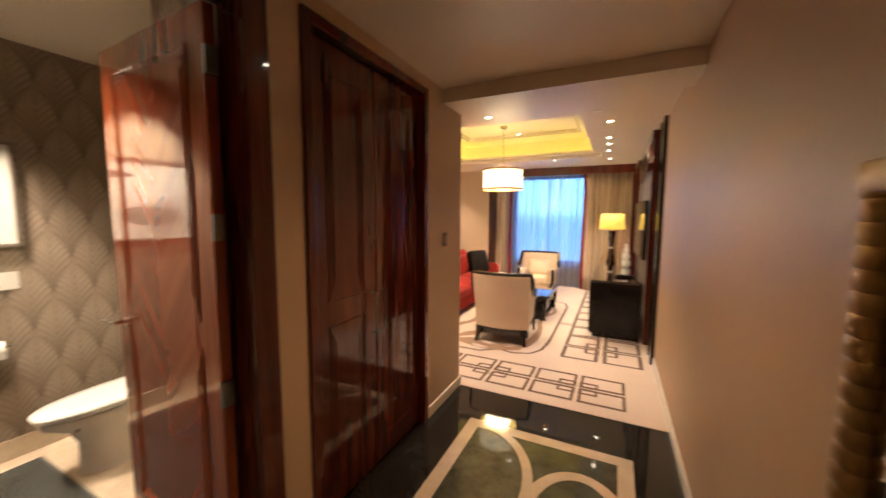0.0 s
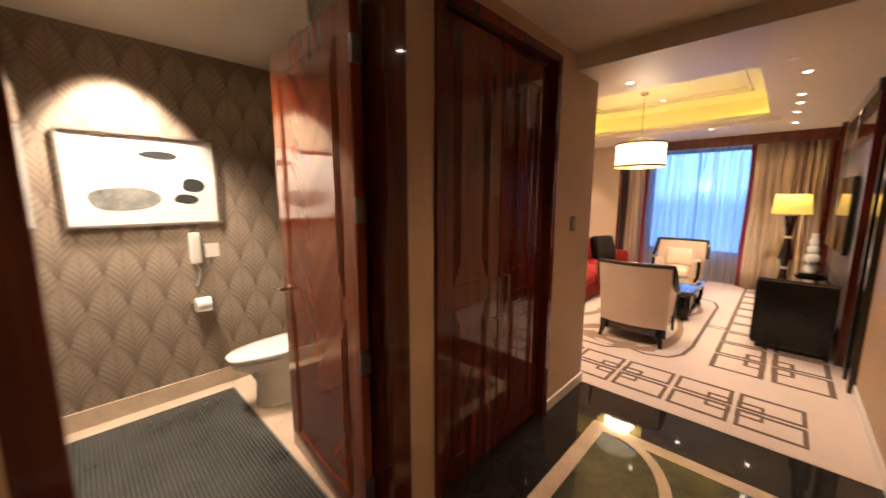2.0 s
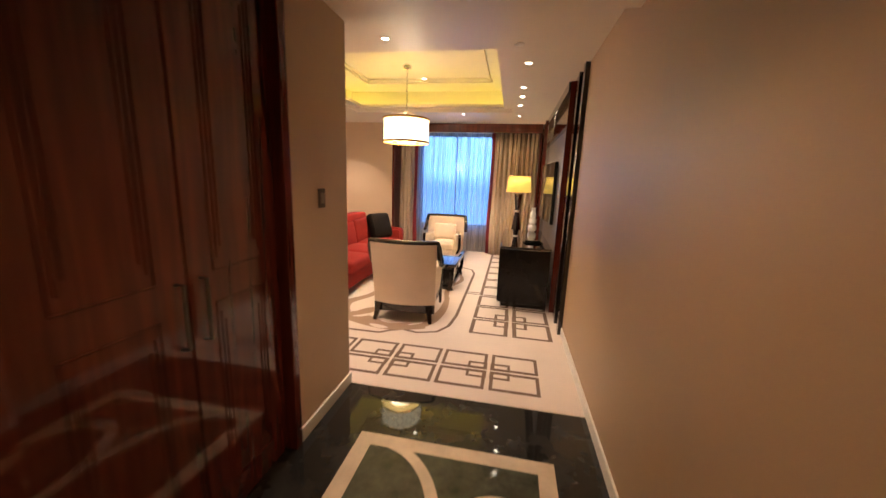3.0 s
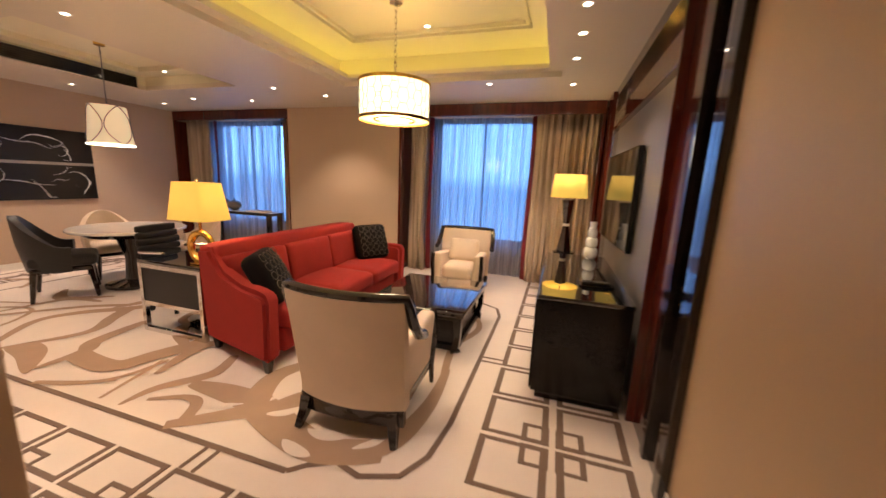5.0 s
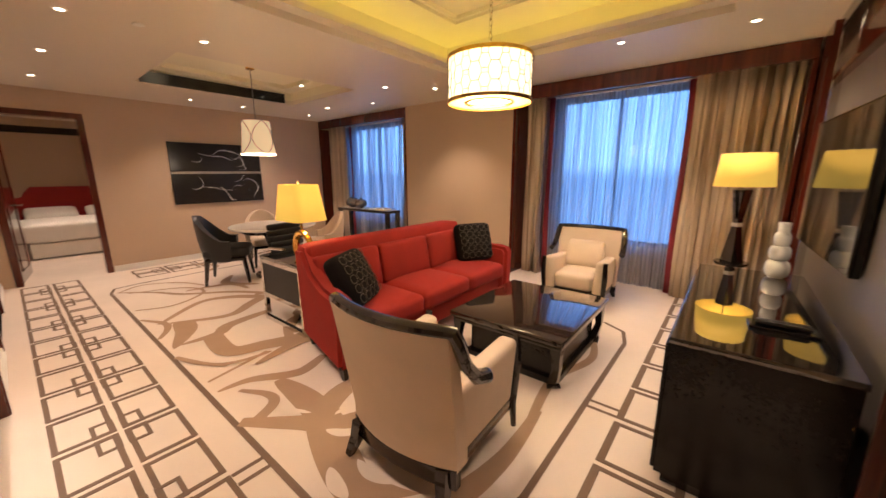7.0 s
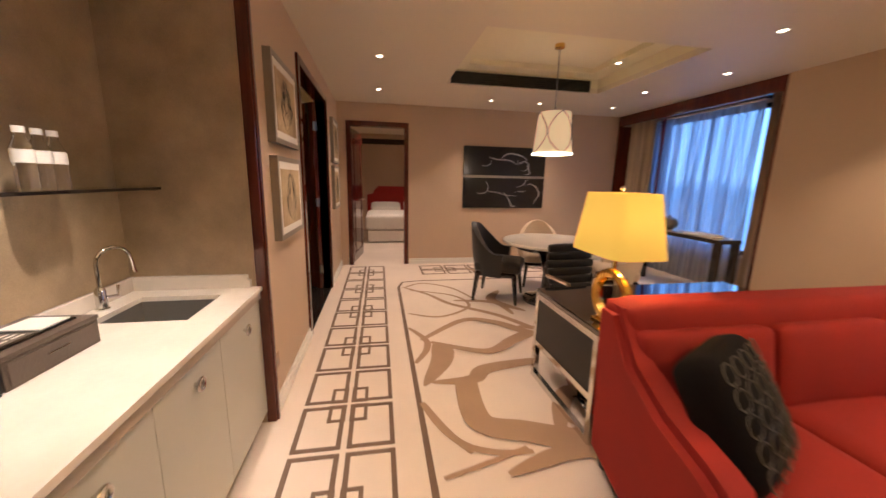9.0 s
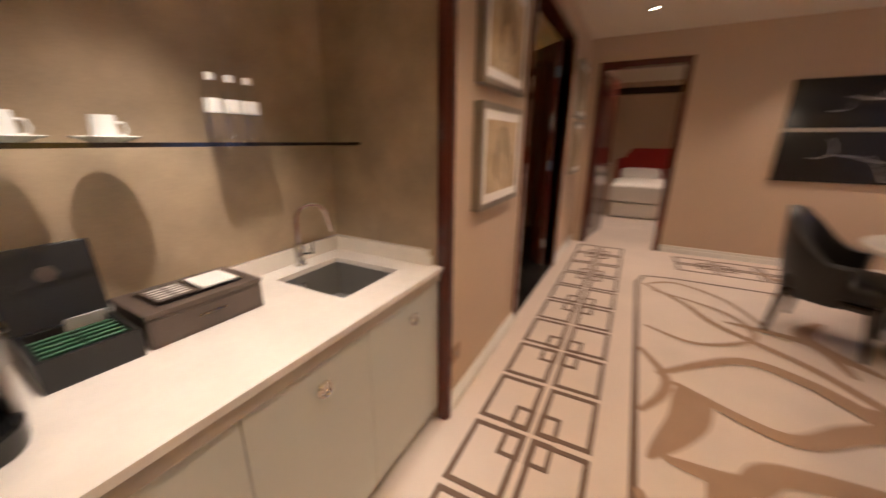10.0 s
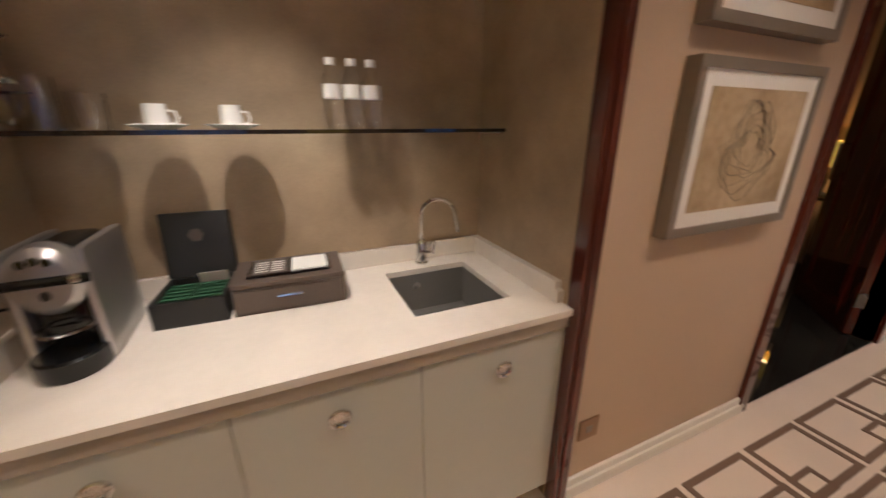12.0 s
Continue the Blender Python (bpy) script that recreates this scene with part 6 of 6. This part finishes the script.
part("bowl", loft([oval(0, 0, 0.13, 0.26, 0.30, 0.0), oval(0, 0, 0.12, 0.25, 0.30, 0.18), oval(0, 0, 0.14, 0.30, 0.30, 0.28), oval(0, 0, 0.18, 0.40, 0.30, 0.345), oval(0, 0, 0.185, 0.42, 0.30, 0.39)]), "porcelain", to, smooth=60)
part("seat", loft([oval(0, 0, 0.18, 0.42, 0.22, 0.392), oval(0, 0, 0.19, 0.43, 0.22, 0.40), oval(0, 0, 0.19, 0.43, 0.22, 0.41)]), "porcelain", to, smooth=60)
part("lid", loft([oval(0, 0, 0.19, 0.435, 0.22, 0.413), oval(0, 0, 0.192, 0.438, 0.22, 0.425), oval(0, 0, 0.18, 0.42, 0.21, 0.437), oval(0, 0, 0.12, 0.34, 0.15, 0.442)]), "porcelain", to, smooth=60)
part("cistern", box(-0.19, 0.19, 0.22, 0.395, 0, 0.39, 0.02), "porcelain", to)
for s in (-1, 1):
    part("bolt_cap", pad(0.02, 0.02, 0.02, 0.45, 4, None, (s * 0.15, -0.30, 0.335)), "chrome", to)
tr_ = thing("toilet_roll_holder", (TW, -2.24, 0.74), "chrome holder with white toilet roll", "toilet roll")
part("arm", tube([(0, 0.075, 0), (0.06, 0.075, 0), (0.06, -0.075, 0), (0.0, -0.075, 0)], 0.007, 8), "chrome", tr_)
part("roll", moved(lathe([(0.018, -0.05), (0.052, -0.05), (0.052, 0.05), (0.018, 0.05)], 28), pose(0.06, 0, -0.012, 90)), "paper", tr_)
part("hanging_sheet", box(0.108, 0.1095, -0.048, 0.048, -0.06, -0.012), "paper", tr_)
ph = thing("wall_telephone", (TW, -2.25, 1.17), "slim cream wall telephone beside the toilet", "telephone")
part("handset", pad(0.045, 0.075, 0.24, 0.35, 8, None, (0.024, 0, 0.0)), "white", ph)
part("cord", tube([(0.02, 0.0, -0.12), (0.03, 0.015, -0.17), (0.02, 0.01, -0.24), (0.01, -0.01, -0.30)], 0.006, 6), "white", ph)
sc = thing("call_button_plate", (TW, -2.135, 1.14), "pale grey square switch plate on wallpaper", "switch")
part("plate", box(0, 0.008, -0.05, 0.05, -0.055, 0.055, 0.002), "white", sc)
bn = thing("waste_bin", (-1.98, -1.62, 0.002), "small round black waste bin", "bin")
part("body", lathe([(0.10, 0), (0.12, 0.30), (0.125, 0.305), (0.115, 0.30), (0.095, 0.01), (0, 0.01)], 28), "blackplastic", bn)
wa = thing("ink_painting", (TW, -2.49, 1.675), "silver-framed abstract ink wash of grey pebbles", "picture")
W_, H_ = 0.86, 0.64
part("frame", moved(ring(-W_ / 2 + 0.018, W_ / 2 - 0.018, -H_ / 2 + 0.018, H_ / 2 - 0.018, 0.018, 0, 0.03), Matrix(((0, 0, 1, 0), (1, 0, 0, 0), (0, 1, 0, 0), (0, 0, 0, 1)))), "greyframe", wa)
part("mount", box(0.004, 0.016, -W_ / 2 + 0.018, W_ / 2 - 0.018, -H_ / 2 + 0.018, H_ / 2 - 0.018), "paper", wa)
for yy, zz_, ry, rz, k in ((-0.13, -0.13, 0.19, 0.085, 1), (0.27, -0.03, 0.07, 0.055, 2), (0.22, -0.13, 0.075, 0.035, 3), (0.08, 0.18, 0.11, 0.025, 4)):
    q = bmesh.new()
    q.faces.new([q.verts.new((0.017 + 0.0004 * k, yy + ry * (1 + 0.06 * math.sin(3 * a + k)) * math.cos(a), zz_ + rz * (1 + 0.10 * math.sin(2 * a + k)) * math.sin(a))) for a in [i * math.pi / 20 for i in range(40)]])
    part("ink_blot", q, "wash" if k == 1 else "ink", wa, smooth=0)

# ---- bedroom beyond the doorway ----
b = box(-10.4, -10.25, -1.2, 3.6, 0, 2.6)
box(-10.25, WW - 0.14, 3.5, 3.6, 0, 2.6, bm=b)
box(-10.25, WW - 0.14, -1.2, -1.1, 0, 2.6, bm=b)
struct("wall_bedroom", b, "wall", "beige bedroom walls", "wall")
struct("ceiling_bedroom", box(-10.4, WW - 0.14, -1.2, 3.6, 2.6, 2.66), "ceiling", "cream bedroom ceiling", "ceiling")
struct("floor_bedroom", box(-10.4, WW - 0.14, -1.2, 3.6, -0.05, 0.003), "carpet", "cream patterned bedroom carpet", "floor")
struct("beam_bedroom", box(-8.9, -8.8, -1.1, 3.5, 2.20, 2.32), "ebony", "dark timber valance across the bedroom", "trim")
bed = thing("bed", (-9.15, 1.25, 0.003), "double bed made up with white linen, red headboard", "bed")
part("base", box(-1.0, 0.98, -0.88, 0.88, 0.02, 0.28, 0.01), "linen", bed)
part("mattress", pad(2.02, 1.80, 0.30, 0.3, 12, None, (0, 0, 0.43), 0.02), "linen", bed, smooth=60)
part("duvet", pad(1.55, 1.86, 0.34, 0.2, 12, None, (0.25, 0, 0.45), 0.02), "linen", bed, smooth=60)
hb = [(-0.95, 0.1), (-0.95, 0.98), (-0.80, 1.02), (-0.76, 1.10), (-0.66, 1.22), (0.66, 1.22), (0.76, 1.10), (0.80, 1.02), (0.95, 0.98), (0.95, 0.1)]
part("headboard", moved(extrude_outline(hb, 0.09), Matrix(((0, -1, 0, -1.01), (1, 0, 0, 0), (0, 0, 1, 0), (0, 0, 0, 1)))), "redcloth", bed, "red upholstered headboard")
for y in (-0.45, 0.45):
    part("pillow", moved(pad(0.45, 0.78, 0.17, 0.45, 10, None, (0, 0, 0), 0.03), pose(-0.72, y, 0.66, 0, 22, 0)), "linen", bed, smooth=60)
lamp("bedroom_beam", "SPOT", (-8.2, 1.0, 2.55), 95, spot=130, blend=0.9)
lamp("bedroom_beam", "SPOT", (-6.9, 0.6, 2.55), 60, spot=130, blend=0.9)
b1 = copy_thing(dl, pose(-7.3, 0.55, 2.60))
